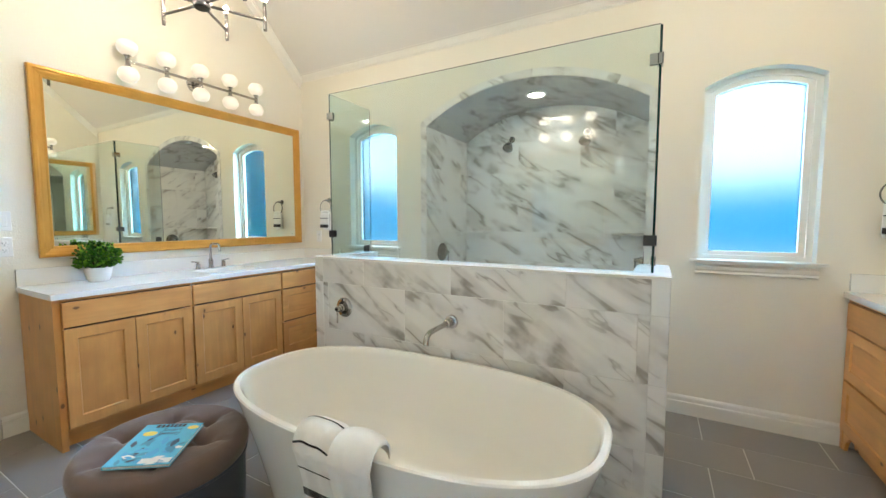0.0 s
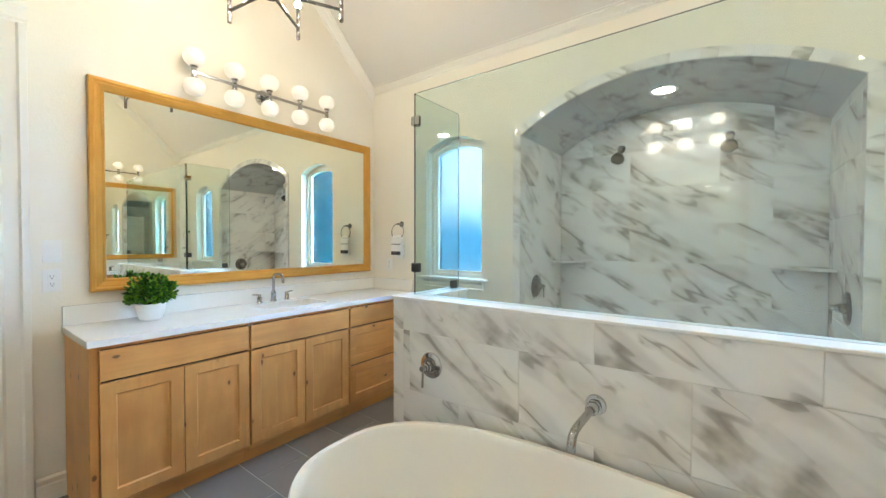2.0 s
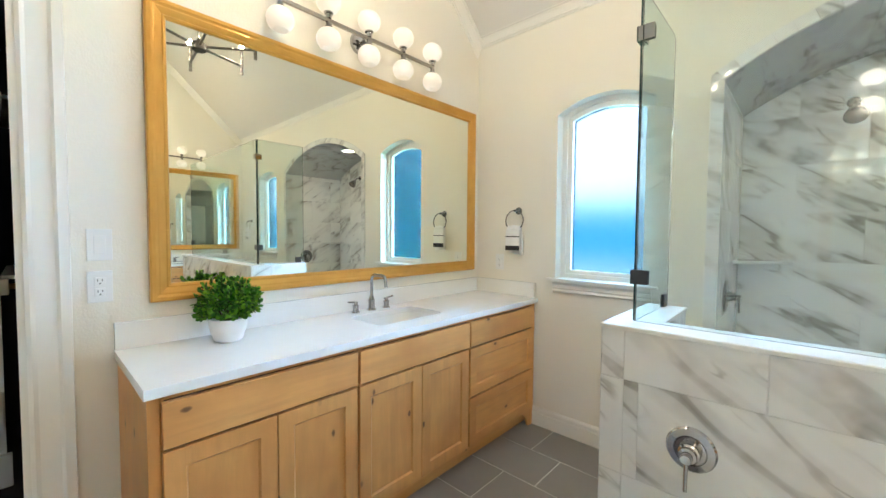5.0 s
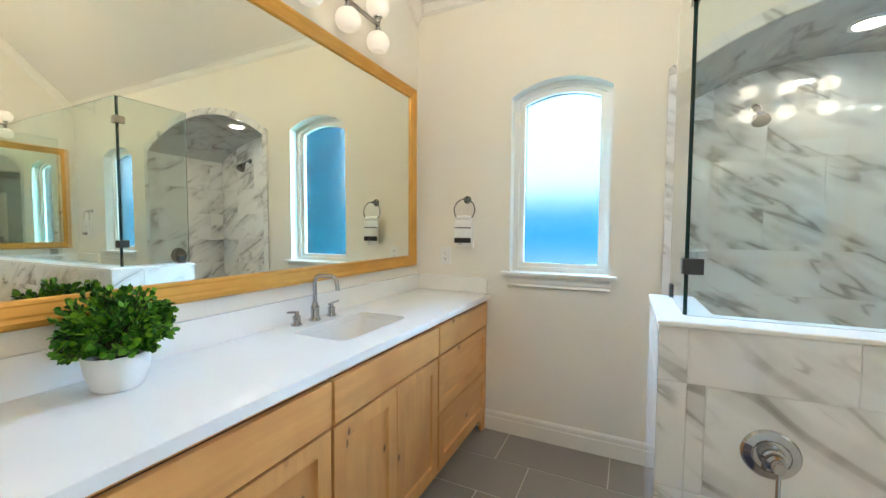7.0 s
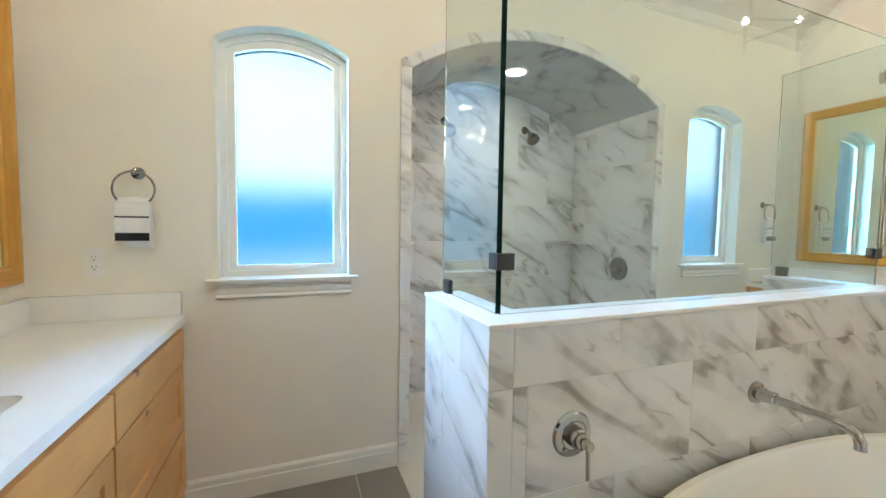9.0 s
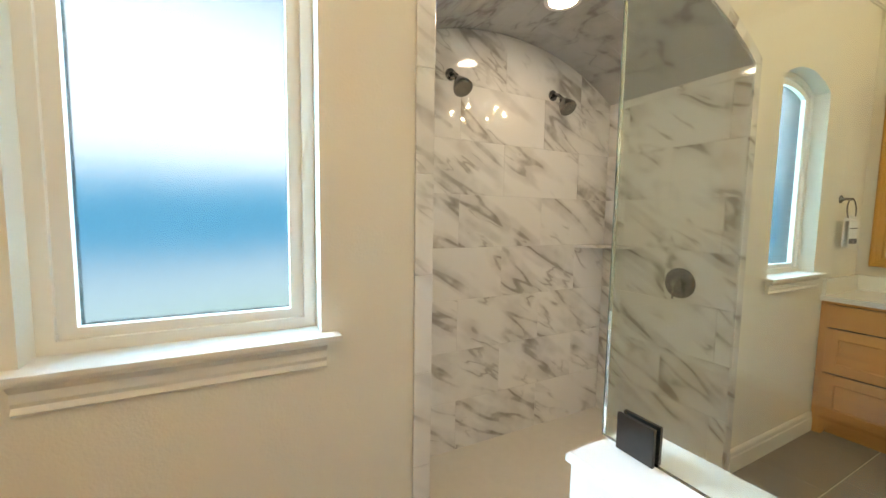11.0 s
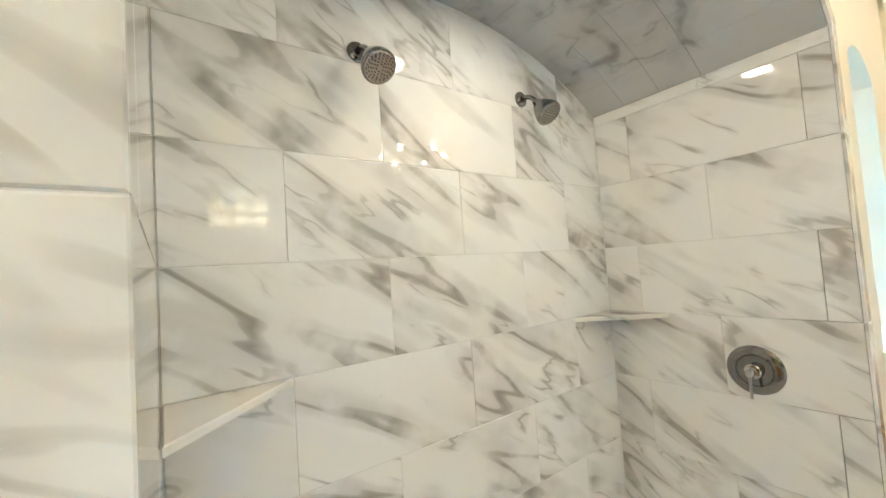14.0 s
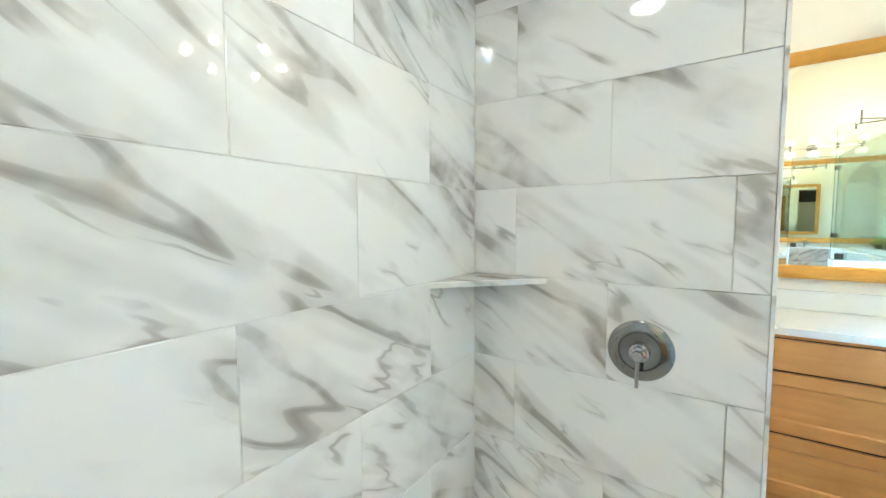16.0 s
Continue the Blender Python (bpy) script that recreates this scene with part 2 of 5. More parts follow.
M_VELVET, M_NAVY = velvet("taupe_velvet", (0.145, 0.098, 0.080)), velvet("slate_blue_fabric", (0.045, 0.052, 0.075))
M_TOWEL, M_STRIPE = cloth("white_terry", (0.90, 0.89, 0.865)), cloth("black_stripe", (0.012, 0.012, 0.013))
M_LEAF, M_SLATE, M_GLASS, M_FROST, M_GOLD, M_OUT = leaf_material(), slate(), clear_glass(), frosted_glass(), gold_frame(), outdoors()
M_EDGE = plain("green_glass_edge", (0.004, 0.028, 0.026), 0.25, vary=0.05)
M_COVER = plain("pale_blue_cover", (0.16, 0.54, 0.74), 0.25, vary=0.1, scale=25)
M_PAPER = plain("book_paper", (0.78, 0.76, 0.70), 0.6)
M_AZURE = plain("azure_print", (0.06, 0.36, 0.62), 0.3)
M_LEMON, M_TEAL, M_INK = plain("lemon_print", (0.80, 0.62, 0.09), 0.3), plain("teal_print", (0.05, 0.27, 0.42), 0.3), plain("ink_print", (0.02, 0.06, 0.12), 0.3)
# near-black closet colours put the darkness of an unlit room into the surfaces
M_CLOSET = paint("closet_unlit_black", (0.016, 0.019, 0.022), 0.6, 0.1)
M_CARPET = plain("closet_carpet_unlit", (0.03, 0.028, 0.026), 0.95, vary=0.3, scale=200, relief=0.4)


# ---- building blocks ----
def mesh_of(bm, name, material, smooth=False):
    bmesh.ops.recalc_face_normals(bm, faces=bm.faces)
    me = bpy.data.meshes.new(name)
    bm.to_mesh(me)
    bm.free()
    for m in material if isinstance(material, (list, tuple)) else [material]:
        me.materials.append(m)
    if smooth:
        me.polygons.foreach_set("use_smooth", [True] * len(me.polygons))
        me.set_sharp_from_angle(angle=radians(38))
    return me


def part(name, bm, material, parent=None, label="", smooth=False):
    ob = new(name, mesh_of(bm, name, material, smooth))
    if parent is not None:
        ob.parent = parent
        ob.matrix_parent_inverse = parent_pose(parent).inverted()
    if label:
        ob["label"] = label
    return ob


def parent_pose(ob):
    m = ob.matrix_basis.copy()
    while ob.parent is not None:
        m = ob.parent.matrix_basis @ ob.matrix_parent_inverse @ m
        ob = ob.parent
    return m


def thing(name, place, label, category, group="", kind=""):
    ob = new(name)
    ob.empty_display_size = 0.1
    ob.matrix_basis = place if isinstance(place, Matrix) else Matrix.Translation(place)
    return tagged(ob, label, category, group, kind)


def solid(name, bm, material, label, kind="structure", category="", smooth=False):
    return tagged(part(name, bm, material, None, "", smooth), label, category or name.split("_")[0], kind=kind)


def box(bm, x0, x1, y0, y1, z0, z1, bevel=0.0, seg=2):
    vs = [bm.verts.new((x, y, z)) for x in (x0, x1) for y in (y0, y1) for z in (z0, z1)]
    fs = [bm.faces.new([vs[i] for i in q]) for q in ((0, 1, 3, 2), (4, 6, 7, 5), (0, 4, 5, 1), (2, 3, 7, 6), (0, 2, 6, 4), (1, 5, 7, 3))]
    if bevel:
        bmesh.ops.bevel(bm, geom=list({e for f in fs for e in f.edges}), offset=bevel, segments=seg, affect="EDGES", profile=0.7)
    return bm


def lathe(bm, profile, seg=32, m=Matrix()):
    rings = []
    for r, z in profile:
        if r < 1e-6:
            rings.append([bm.verts.new(m @ Vector((0, 0, z)))])
        else:
            rings.append([bm.verts.new(m @ Vector((r * math.cos(2 * math.pi * i / seg), r * math.sin(2 * math.pi * i / seg), z))) for i in range(seg)])
    for a, b in zip(rings, rings[1:]):
        for i in range(seg):
            j = (i + 1) % seg
            q = [a[i % len(a)], a[j % len(a)], b[j % len(b)], b[i % len(b)]]
            q = [v for k, v in enumerate(q) if v not in q[:k]]
            if len(q) > 2:
                bm.faces.new(q)
    return bm


def sweep(bm, points, radius, seg=14, closed=False):
    pts = [Vector(p) for p in points]
    rings, up = [], None
    n = len(pts)
    for i, p in enumerate(pts):
        a, b = (pts[i - 1] if i or closed else p), (pts[(i + 1) % n] if i < n - 1 or closed else p)
        t = (b - a).normalized()
        side = t.orthogonal().normalized() if up is None else (up - t * up.dot(t)).normalized()
        up = side
        other = t.cross(side)
        r = radius[i] if isinstance(radius, (list, tuple)) else radius
        rings.append([bm.verts.new(p + r * (math.cos(2 * math.pi * k / seg) * side + math.sin(2 * math.pi * k / seg) * other)) for k in range(seg)])
    for a, b in zip(rings, rings[1:] + ([rings[0]] if closed else [])):
        for k in range(seg):
            bm.faces.new((a[k], a[(k + 1) % seg], b[(k + 1) % seg], b[k]))
    if not closed:
        bm.faces.new(rings[0]), bm.faces.new(rings[-1])
    return bm


def prism(bm, outline, put, d0, d1, bevel=0.0):
    """Extrudes a flat outline of (u, v); put(u, v, d) gives the place."""
    a = [bm.verts.new(put(u, v, d0)) for u, v in outline]
    b = [bm.verts.new(put(u, v, d1)) for u, v in outline]
    fs = [bm.faces.new(a), bm.faces.new(b)]
    for i in range(len(a)):
        j = (i + 1) % len(a)
        fs.append(bm.faces.new((a[i], a[j], b[j], b[i])))
    if bevel:
        bmesh.ops.bevel(bm, geom=fs[1].edges[:], offset=bevel, segments=1, affect="EDGES")
    return bm


def arc(half, spring, rise, x):
    """Height of a flat arch of that half width over its middle, at x from it."""
    r = (half * half + rise * rise) / (2 * rise)
    return spring + math.sqrt(max(r * r - x * x, 0)) - (r - rise)


def wall_mesh(put, u0, u1, top, d0, d1, openings, marks=()):
    """A wall from the floor to top(u), d0 to d1 thick, with openings (a, b, sill, head(u), rounded)."""
    bm = bmesh.new()
    cuts = {u0, u1, *marks}
    for a, b, sill, head, n in openings:
        cuts.update(a + (b - a) * i / n for i in range(n + 1))
    cuts = sorted(cuts)

    def quad(*ps):
        bm.faces.new([bm.verts.new(put(*p)) for p in ps])
    for a, b in zip(cuts, cuts[1:]):
        hole = next((o for o in openings if o[0] - 1e-6 <= a and b <= o[1] + 1e-6), None)
        for d in (d0, d1):
            if hole is None:
                quad((a, 0, d), (b, 0, d), (b, top(b), d), (a, top(a), d))
            else:
                if hole[2] > 0:
                    quad((a, 0, d), (b, 0, d), (b, hole[2], d), (a, hole[2], d))
                quad((a, hole[3](a), d), (b, hole[3](b), d), (b, top(b), d), (a, top(a), d))
        if hole is not None:
            quad((a, hole[3](a), d0), (b, hole[3](b), d0), (b, hole[3](b), d1), (a, hole[3](a), d1))
            if hole[2] > 0:
                quad((a, hole[2], d0), (b, hole[2], d0), (b, hole[2], d1), (a, hole[2], d1))
        quad((a, top(a), d0), (b, top(b), d0), (b, top(b), d1), (a, top(a), d1))
    for o in openings:
        for u in o[:2]:
            quad((u, o[2], d0), (u, o[3](u), d0), (u, o[3](u), d1), (u, o[2], d1))
    for u in (u0, u1):
        quad((u, 0, d0), (u, top(u), d0), (u, top(u), d1), (u, 0, d1))
    bmesh.ops.remove_doubles(bm, verts=bm.verts, dist=1e-5)
    return bm


# ---- the room ----
HALF, REAR = 2.44, -3.93           # side walls at x = -HALF and HALF; the rear wall
EAVE, SLOPE = 2.78, 0.97         # the vaulted ceiling over the tiled wall
RIDGE = REAR / 2
ALC, ALC_WEST, ALC_DEEP, SPRING, RISE = 0.88, 0.866, 0.835, 2.135, 0.265
WIN_IN, WIN_OUT, SILL, WSPRING, WRISE = 1.19, 1.77, 1.05, 2.135, 0.085
DOOR0, DOOR1, DOORTOP = -3.28, -2.44, 2.42


def vault(y):
    return EAVE + SLOPE * min(-y, y - REAR)


def lean(x):
    """The shower arch is a little narrower to the west."""
    return x * ALC_WEST / ALC if x < 0 else x


def arch_alcove(x, extra=0.0):
    x = x * ALC / ALC_WEST if x < 0 else x
    return arc(ALC, SPRING, RISE, x) if not extra else arc(ALC + extra, SPRING, RISE + extra, x)


def window_head(x):
    mid = math.copysign((WIN_IN + WIN_OUT) / 2, x)
    return arc((WIN_OUT - WIN_IN) / 2, WSPRING, WRISE, x - mid)


north = lambda u, v, d: (u, d, v)
solid("wall_north", wall_mesh(north, -HALF, HALF, lambda x: EAVE + 0.02, 0.0, 0.2,
      [(-WIN_OUT, -WIN_IN, SILL, window_head, 14), (-ALC_WEST - 0.0125, ALC + 0.013, 0.0, lambda x: arch_alcove(x, 0.013), 28), (WIN_IN, WIN_OUT, SILL, window_head, 14)]),
      M_WALL, "cream painted wall with two arched windows and a shower alcove", category="wall")
solid("wall_west", wall_mesh(lambda u, v, d: (-HALF - d, u, v), REAR, 0.0, vault, 0.0, 0.14, [(DOOR0, DOOR1, 0.0, lambda y: DOORTOP, 1)], [RIDGE]),
      M_WALL, "cream painted gable wall behind the mirror and light bar", category="wall")
solid("wall_east", wall_mesh(lambda u, v, d: (HALF + d, u, v), REAR, 0.0, vault, 0.0, 0.14, [], [RIDGE]),
      M_WALL, "cream painted gable wall behind the second mirror", category="wall")
solid("wall_south", box(bmesh.new(), -HALF, HALF, REAR - 0.14, REAR, 0, EAVE + 0.02), M_WALL, "plain cream painted wall", category="wall")
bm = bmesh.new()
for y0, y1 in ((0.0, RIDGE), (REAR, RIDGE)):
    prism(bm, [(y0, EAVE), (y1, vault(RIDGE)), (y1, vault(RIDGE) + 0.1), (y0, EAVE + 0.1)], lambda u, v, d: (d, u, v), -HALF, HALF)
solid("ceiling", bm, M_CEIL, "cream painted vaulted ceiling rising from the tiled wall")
bm = box(bmesh.new(), -HALF - 0.14, HALF + 0.14, REAR - 0.14, 0.2, -0.12, -0.002)
floor = solid("floor", bm, M_FLOORGROUT, "grey porcelain tile floor with pale grout", category="floor")
solid("shower_floor", box(bmesh.new(), -0.93, 0.93, -1.06, 0.86, -0.0018, 0.001), M_PAN, "flat white shower floor level with the tiles", category="shower floor")


def crown_profile(k=1.0):
    return [(u * 0.65, v * 0.65) for u, v in [(0.0, 0.0), (0.012 * k, 0.0), (0.016 * k, 0.012), (0.028 * k, 0.016), (0.032 * k, 0.03), (0.055 * k, 0.062), (0.066 * k, 0.072), (0.07 * k, 0.092), (0.084 * k, 0.098), (0.086 * k, 0.118), (0.0, 0.118)]]


bm = bmesh.new()
prism(bm, crown_profile(), lambda u, v, d: (d, -u, EAVE - 0.012 + v), -HALF, HALF)
solid("crown_moulding_north", bm, M_TRIM, "stepped white crown moulding along the eave", category="crown moulding")
for name, s in (("west", -1), ("east", 1)):
    for y0, y1, end in ((-0.02, RIDGE, "front"), (REAR + 0.02, RIDGE, "rear")):
        bm = bmesh.new()
        prism(bm, crown_profile(), lambda u, v, d: (s * (HALF - u), d, vault(d) - 0.105 + v * 1.38), y0, y1)
        solid("crown_moulding_" + name + "_" + end, bm, M_TRIM, "stepped white crown moulding climbing the gable", category="crown moulding")

BASE = [(0.0, 0.0), (0.016, 0.0), (0.016, 0.085), (0.011, 0.092), (0.013, 0.098), (0.013, 0.116), (0.006, 0.126), (0.0, 0.128)]
for name, put, a, b in (("north_left", lambda u, v, d: (d, -u, v), -1.93, -0.93), ("north_right", lambda u, v, d: (d, -u, v), 0.93, 1.93),
                        ("west", lambda u, v, d: (-HALF + u, d, v), -2.32, -2.2), ("west_rear", lambda u, v, d: (-HALF + u, d, v), REAR, DOOR0 - 0.12),
                        ("east", lambda u, v, d: (HALF - u, d, v), REAR, -2.2), ("south", lambda u, v, d: (d, REAR + u, v), -HALF + 0.02, HALF - 0.02)):
    solid("baseboard_" + name, prism(bmesh.new(), BASE, put, a, b), M_TRIM, "white painted baseboard with a stepped top", category="baseboard")

# the cased opening to the closet
door_trim = thing("door_1", (-HALF, DOOR1, 0), "white cased opening into a dark closet", "doorway", kind="structure")
CASING = [(0.0, 0.0), (0.014, 0.0), (0.019, 0.012), (0.014, 0.024), (0.016, 0.075), (0.024, 0.085), (0.024, 0.112), (0.0, 0.115)]
for y, s in ((DOOR1, 1), (DOOR0, -1)):
    part("casing", prism(bmesh.new(), CASING, lambda u, v, d: (-HALF + u, y + s * v, d), 0.0, DOORTOP), M_TRIM, door_trim)
    part("jamb", box(bmesh.new(), -HALF - 0.14, -HALF + 0.008, *sorted((y, y - s * 0.018)), 0, DOORTOP), M_TRIM, door_trim)
part("head_casing", prism(bmesh.new(), CASING, lambda u, v, d: (-HALF + u, d, DOORTOP + v), DOOR0 - 0.115, DOOR1 + 0.115), M_TRIM, door_trim)

# the closet
CX0, CY0, CY1 = -4.6, -4.0, -1.9
solid("closet_floor", box(bmesh.new(), CX0, -HALF - 0.14, CY0, CY1, -0.1, 0.0), M_CARPET, "closet carpet coloured near black for the unlit room", category="floor")
solid("closet_ceiling", box(bmesh.new(), CX0, -HALF - 0.14, CY0, CY1, 2.6, 2.7), M_CLOSET, "closet ceiling coloured near black for the unlit room", category="ceiling")
solid("closet_wall_west", box(bmesh.new(), CX0 - 0.1, CX0, CY0, CY1, 0, 2.6), M_CLOSET, "closet wall coloured near black for the unlit room", category="wall")
solid("closet_wall_north", box(bmesh.new(), CX0, -HALF - 0.14, CY1, CY1 + 0.1, 0, 2.6), M_CLOSET, "closet wall coloured near black for the unlit room", category="wall")
solid("closet_wall_south", box(bmesh.new(), CX0, -HALF - 0.14, CY0 - 0.1, CY0, 0, 2.6), M_CLOSET, "closet wall coloured near black for the unlit room", category="wall")
rack = thing("closet_shelving", (-3.6, -2.4, 0), "white closet shelving with uprights, shelf and wooden rod", "shelving")
BAY = -2.53
part("upright", box(bmesh.new(), -3.62, -3.60, -3.35, BAY, 0.0, 2.06, 0.002), M_TRIM, rack)
part("shelf", box(bmesh.new(), -4.55, -3.66, BAY, -1.92, 1.085, 1.105, 0.002), M_TRIM, rack)
part("top_shelf", box(bmesh.new(), -4.55, -3.66, BAY, -1.92, 2.04, 2.06, 0.002), M_TRIM, rack)
part("rod", sweep(bmesh.new(), [(-3.82, BAY, 1.03), (-3.82, -1.92, 1.03)], 0.016), M_RODWOOD, rack, "pine closet rod")
for z in (1.01, 1.97):
    part("cleat", box(bmesh.new(), -3.66, -3.575, BAY + 0.001, BAY + 0.03, z, z + 0.085, 0.002), M_TRIM, rack)
part("drawer_front", box(bmesh.new(), -3.599, -3.575, -3.33, BAY - 0.005, 0.29, 0.50, 0.003), M_TRIM, rack)
part("plinth", box(bmesh.new(), -3.599, -3.56, -3.36, BAY + 0.02, 0.0, 0.17, 0.004), M_TRIM, rack)

# ---- windows ----
def outline_window(inset, base):
    a, b = WIN_IN + inset, WIN_OUT - inset
    xs = [a + (b - a) * i / 14 for i in range(15)]
    return [(b, base), (a, base)] + [(x, window_head(x) - inset) for x in xs]


def ring_prism(bm, outer, inner, put, d0, d1):
    """A flat ring between two outlines with as many points each."""
    n = len(outer)
    vs = [[bm.verts.new(put(u, v, d)) for u, v in o] for d in (d0, d1) for o in (outer, inner)]
    for i in range(n):
        j = (i + 1) % n
        for p, q in ((0, 1), (2, 3), (0, 2), (1, 3)):
            bm.faces.new((vs[p][i], vs[p][j], vs[q][j], vs[q][i]))
    return bm


for number, s in ((1, -1), (2, 1)):
    put = lambda u, v, d: (s * u, d, v)
    win = thing("window_%d" % number, (s * 1.48, 0.05, SILL), "arched window with frosted glass, white frame and sill", "window", kind="structure")
    part("window_frame", ring_prism(bmesh.new(), outline_window(0.0, SILL), outline_window(0.032, SILL + 0.03), put, 0.075, 0.15), M_TRIM, win)
    part("sash", ring_prism(bmesh.new(), outline_window(0.032, SILL + 0.03), outline_window(0.066, SILL + 0.055), put, 0.09, 0.14), M_TRIM, win)
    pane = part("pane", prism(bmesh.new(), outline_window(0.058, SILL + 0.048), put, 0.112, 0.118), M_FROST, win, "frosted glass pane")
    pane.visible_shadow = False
    part("window_sill", box(bmesh.new(), *sorted((s * 1.145, s * 1.815)), -0.05, 0.075, SILL - 0.012, SILL + 0.003, 0.004), M_TRIM, win)
    apron = [(0.0, 0.0), (0.012, 0.0), (0.02, 0.008), (0.014, 0.02), (0.018, 0.03), (0.018, 0.05), (0.034, 0.068), (0.034, 0.078), (0.0, 0.078)]
    part("apron", prism(bmesh.new(), apron, lambda u, v, d: (d, -u, SILL - 0.0905 + v), *sorted((s * 1.18, s * 1.78))), M_TRIM, win)
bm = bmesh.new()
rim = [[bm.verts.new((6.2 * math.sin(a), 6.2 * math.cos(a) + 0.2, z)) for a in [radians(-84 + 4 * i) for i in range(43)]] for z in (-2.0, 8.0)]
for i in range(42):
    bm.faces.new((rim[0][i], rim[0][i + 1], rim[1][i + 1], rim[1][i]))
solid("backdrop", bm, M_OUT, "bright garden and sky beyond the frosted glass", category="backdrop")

# ---- the shower: alcove, low wall, glass ----
bm = bmesh.new()
box(bm, -ALC - 0.12, -ALC_WEST - 0.002, 0.2, ALC_DEEP + 0.1, -0.02, 2.3)
box(bm, ALC + 0.002, ALC + 0.12, 0.2, ALC_DEEP + 0.1, -0.02, 2.3)
box(bm, -ALC - 0.002, ALC + 0.002, ALC_DEEP + 0.002, ALC_DEEP + 0.1, -0.02, 2.5)
alcove = solid("alcove_wall", bm, M_GROUT, "shower alcove walls of polished white marble tile", category="wall")
bm = bmesh.new()
STRIPS, ROWS_DEEP = 13, 4
for i in range(STRIPS):
    for j in range(ROWS_DEEP):
        xs = [lean(-ALC + 2 * ALC * (i + k / 3) / STRIPS) for k in range(4)]
        ya, yb = 0.2 + (ALC_DEEP - 0.2) * j / ROWS_DEEP, 0.2 + (ALC_DEEP - 0.2) * (j + 1) / ROWS_DEEP
        if j == 0:
            ya = 0.0
        line = [(x, arch_alcove(x)) for x in (xs[0] + 0.0008, xs[1], xs[2], xs[3] - 0.0008)]
        prism(bm, line + [(x, z + 0.01) for x, z in reversed(line)], lambda u, v, d: (u, d, v - 0.004), ya + 0.0008, yb - 0.0008)
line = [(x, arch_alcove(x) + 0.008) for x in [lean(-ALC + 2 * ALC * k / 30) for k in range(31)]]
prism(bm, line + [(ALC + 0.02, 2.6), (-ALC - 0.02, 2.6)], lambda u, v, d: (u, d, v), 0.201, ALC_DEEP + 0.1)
solid("alcove_ceiling", bm, M_MARBLE_VAULT, "arched alcove ceiling of grey-veined marble strips, colour darkened as shade", category="ceiling")

# thin sheets over the bump-out; their blue stands in for outdoor shade
cladding = thing("alcove_cladding", (0, 0.5, 0), "outer walls of the shower bump-out, their shade put in as blue", "outer wall", kind="structure")
M_SHADE_BLUE = plain("shaded_wall_blue", (0.06, 0.60, 0.82), 0.6, vary=0.1)
for s in (-1, 1):
    part("outer_wall", box(bmesh.new(), *sorted((s * (ALC + 0.1205), s * (ALC + 0.13))), 0.201, ALC_DEEP + 0.1, -0.02, 2.6), M_SHADE_BLUE, cladding)
PX, PY, PT, PEND, PTOP = 1.01, -1.19, 0.14, -0.705, 1.058
bm = bmesh.new()
box(bm, -PX + 0.002, PX - 0.002, PY + 0.002, PY + PT - 0.002, -0.012, PTOP)
for s in (-1, 1):
    box(bm, *sorted((s * (PX - 0.002), s * (PX - PT + 0.002))), PY + PT - 0.002, PEND - 0.002, -0.012, PTOP)
pony = solid("pony_wall", bm, M_GROUT, "low tiled marble wall round the shower with a white cap", category="pony wall")
bm = bmesh.new()
cap = [(-PX - 0.004, PY - 0.004), (PX + 0.004, PY - 0.004), (PX + 0.004, PEND + 0.004), (PX - PT - 0.004, PEND + 0.004), (PX - PT - 0.004, PY + PT + 0.004),
       (-PX + PT + 0.004, PY + PT + 0.004), (-PX + PT + 0.004, PEND + 0.004), (-PX - 0.004, PEND + 0.004)]
prism(bm, cap, lambda u, v, d: (u, v, d), PTOP + 0.001, PTOP + 0.013, 0.003)
part("cap", bm, M_QUARTZ, pony, "white polished cap")

GX, GY, GZ0, GZ1, GEND = 0.94, -1.105, PTOP + 0.016, 2.115, -0.70


def pane_of_glass(name, x0, x1, y0, y1, z0, z1, group_label):
    g = thing(name, ((x0 + x1) / 2, (y0 + y1) / 2, z0), group_label, "glass panel")
    thin_x = abs(x1 - x0) < 0.05
    e = 0.0006
    ob = part("pane", box(bmesh.new(), x0, x1, y0, y1, z0, z1), M_GLASS, g)
    ob.visible_shadow = False
    bm = bmesh.new()
    if thin_x:
        box(bm, x0, x1, y1 + e, y1 + 0.0015, z0, z1)
        box(bm, x0, x1, y0 - 0.0015, y0 - e, z0, z1)
        box(bm, x0, x1, y0, y1, z1 + e, z1 + 0.0015)
    else:
        box(bm, x0 - 0.0015, x0 - e, y0, y1, z0, z1)
        box(bm, x1 + e, x1 + 0.0015, y0, y1, z0, z1)
        box(bm, x0, x1, y0, y1, z1 + e, z1 + 0.0015)
    part("polished_edge", bm, M_EDGE, g, "dark green polished glass edge")
    return g


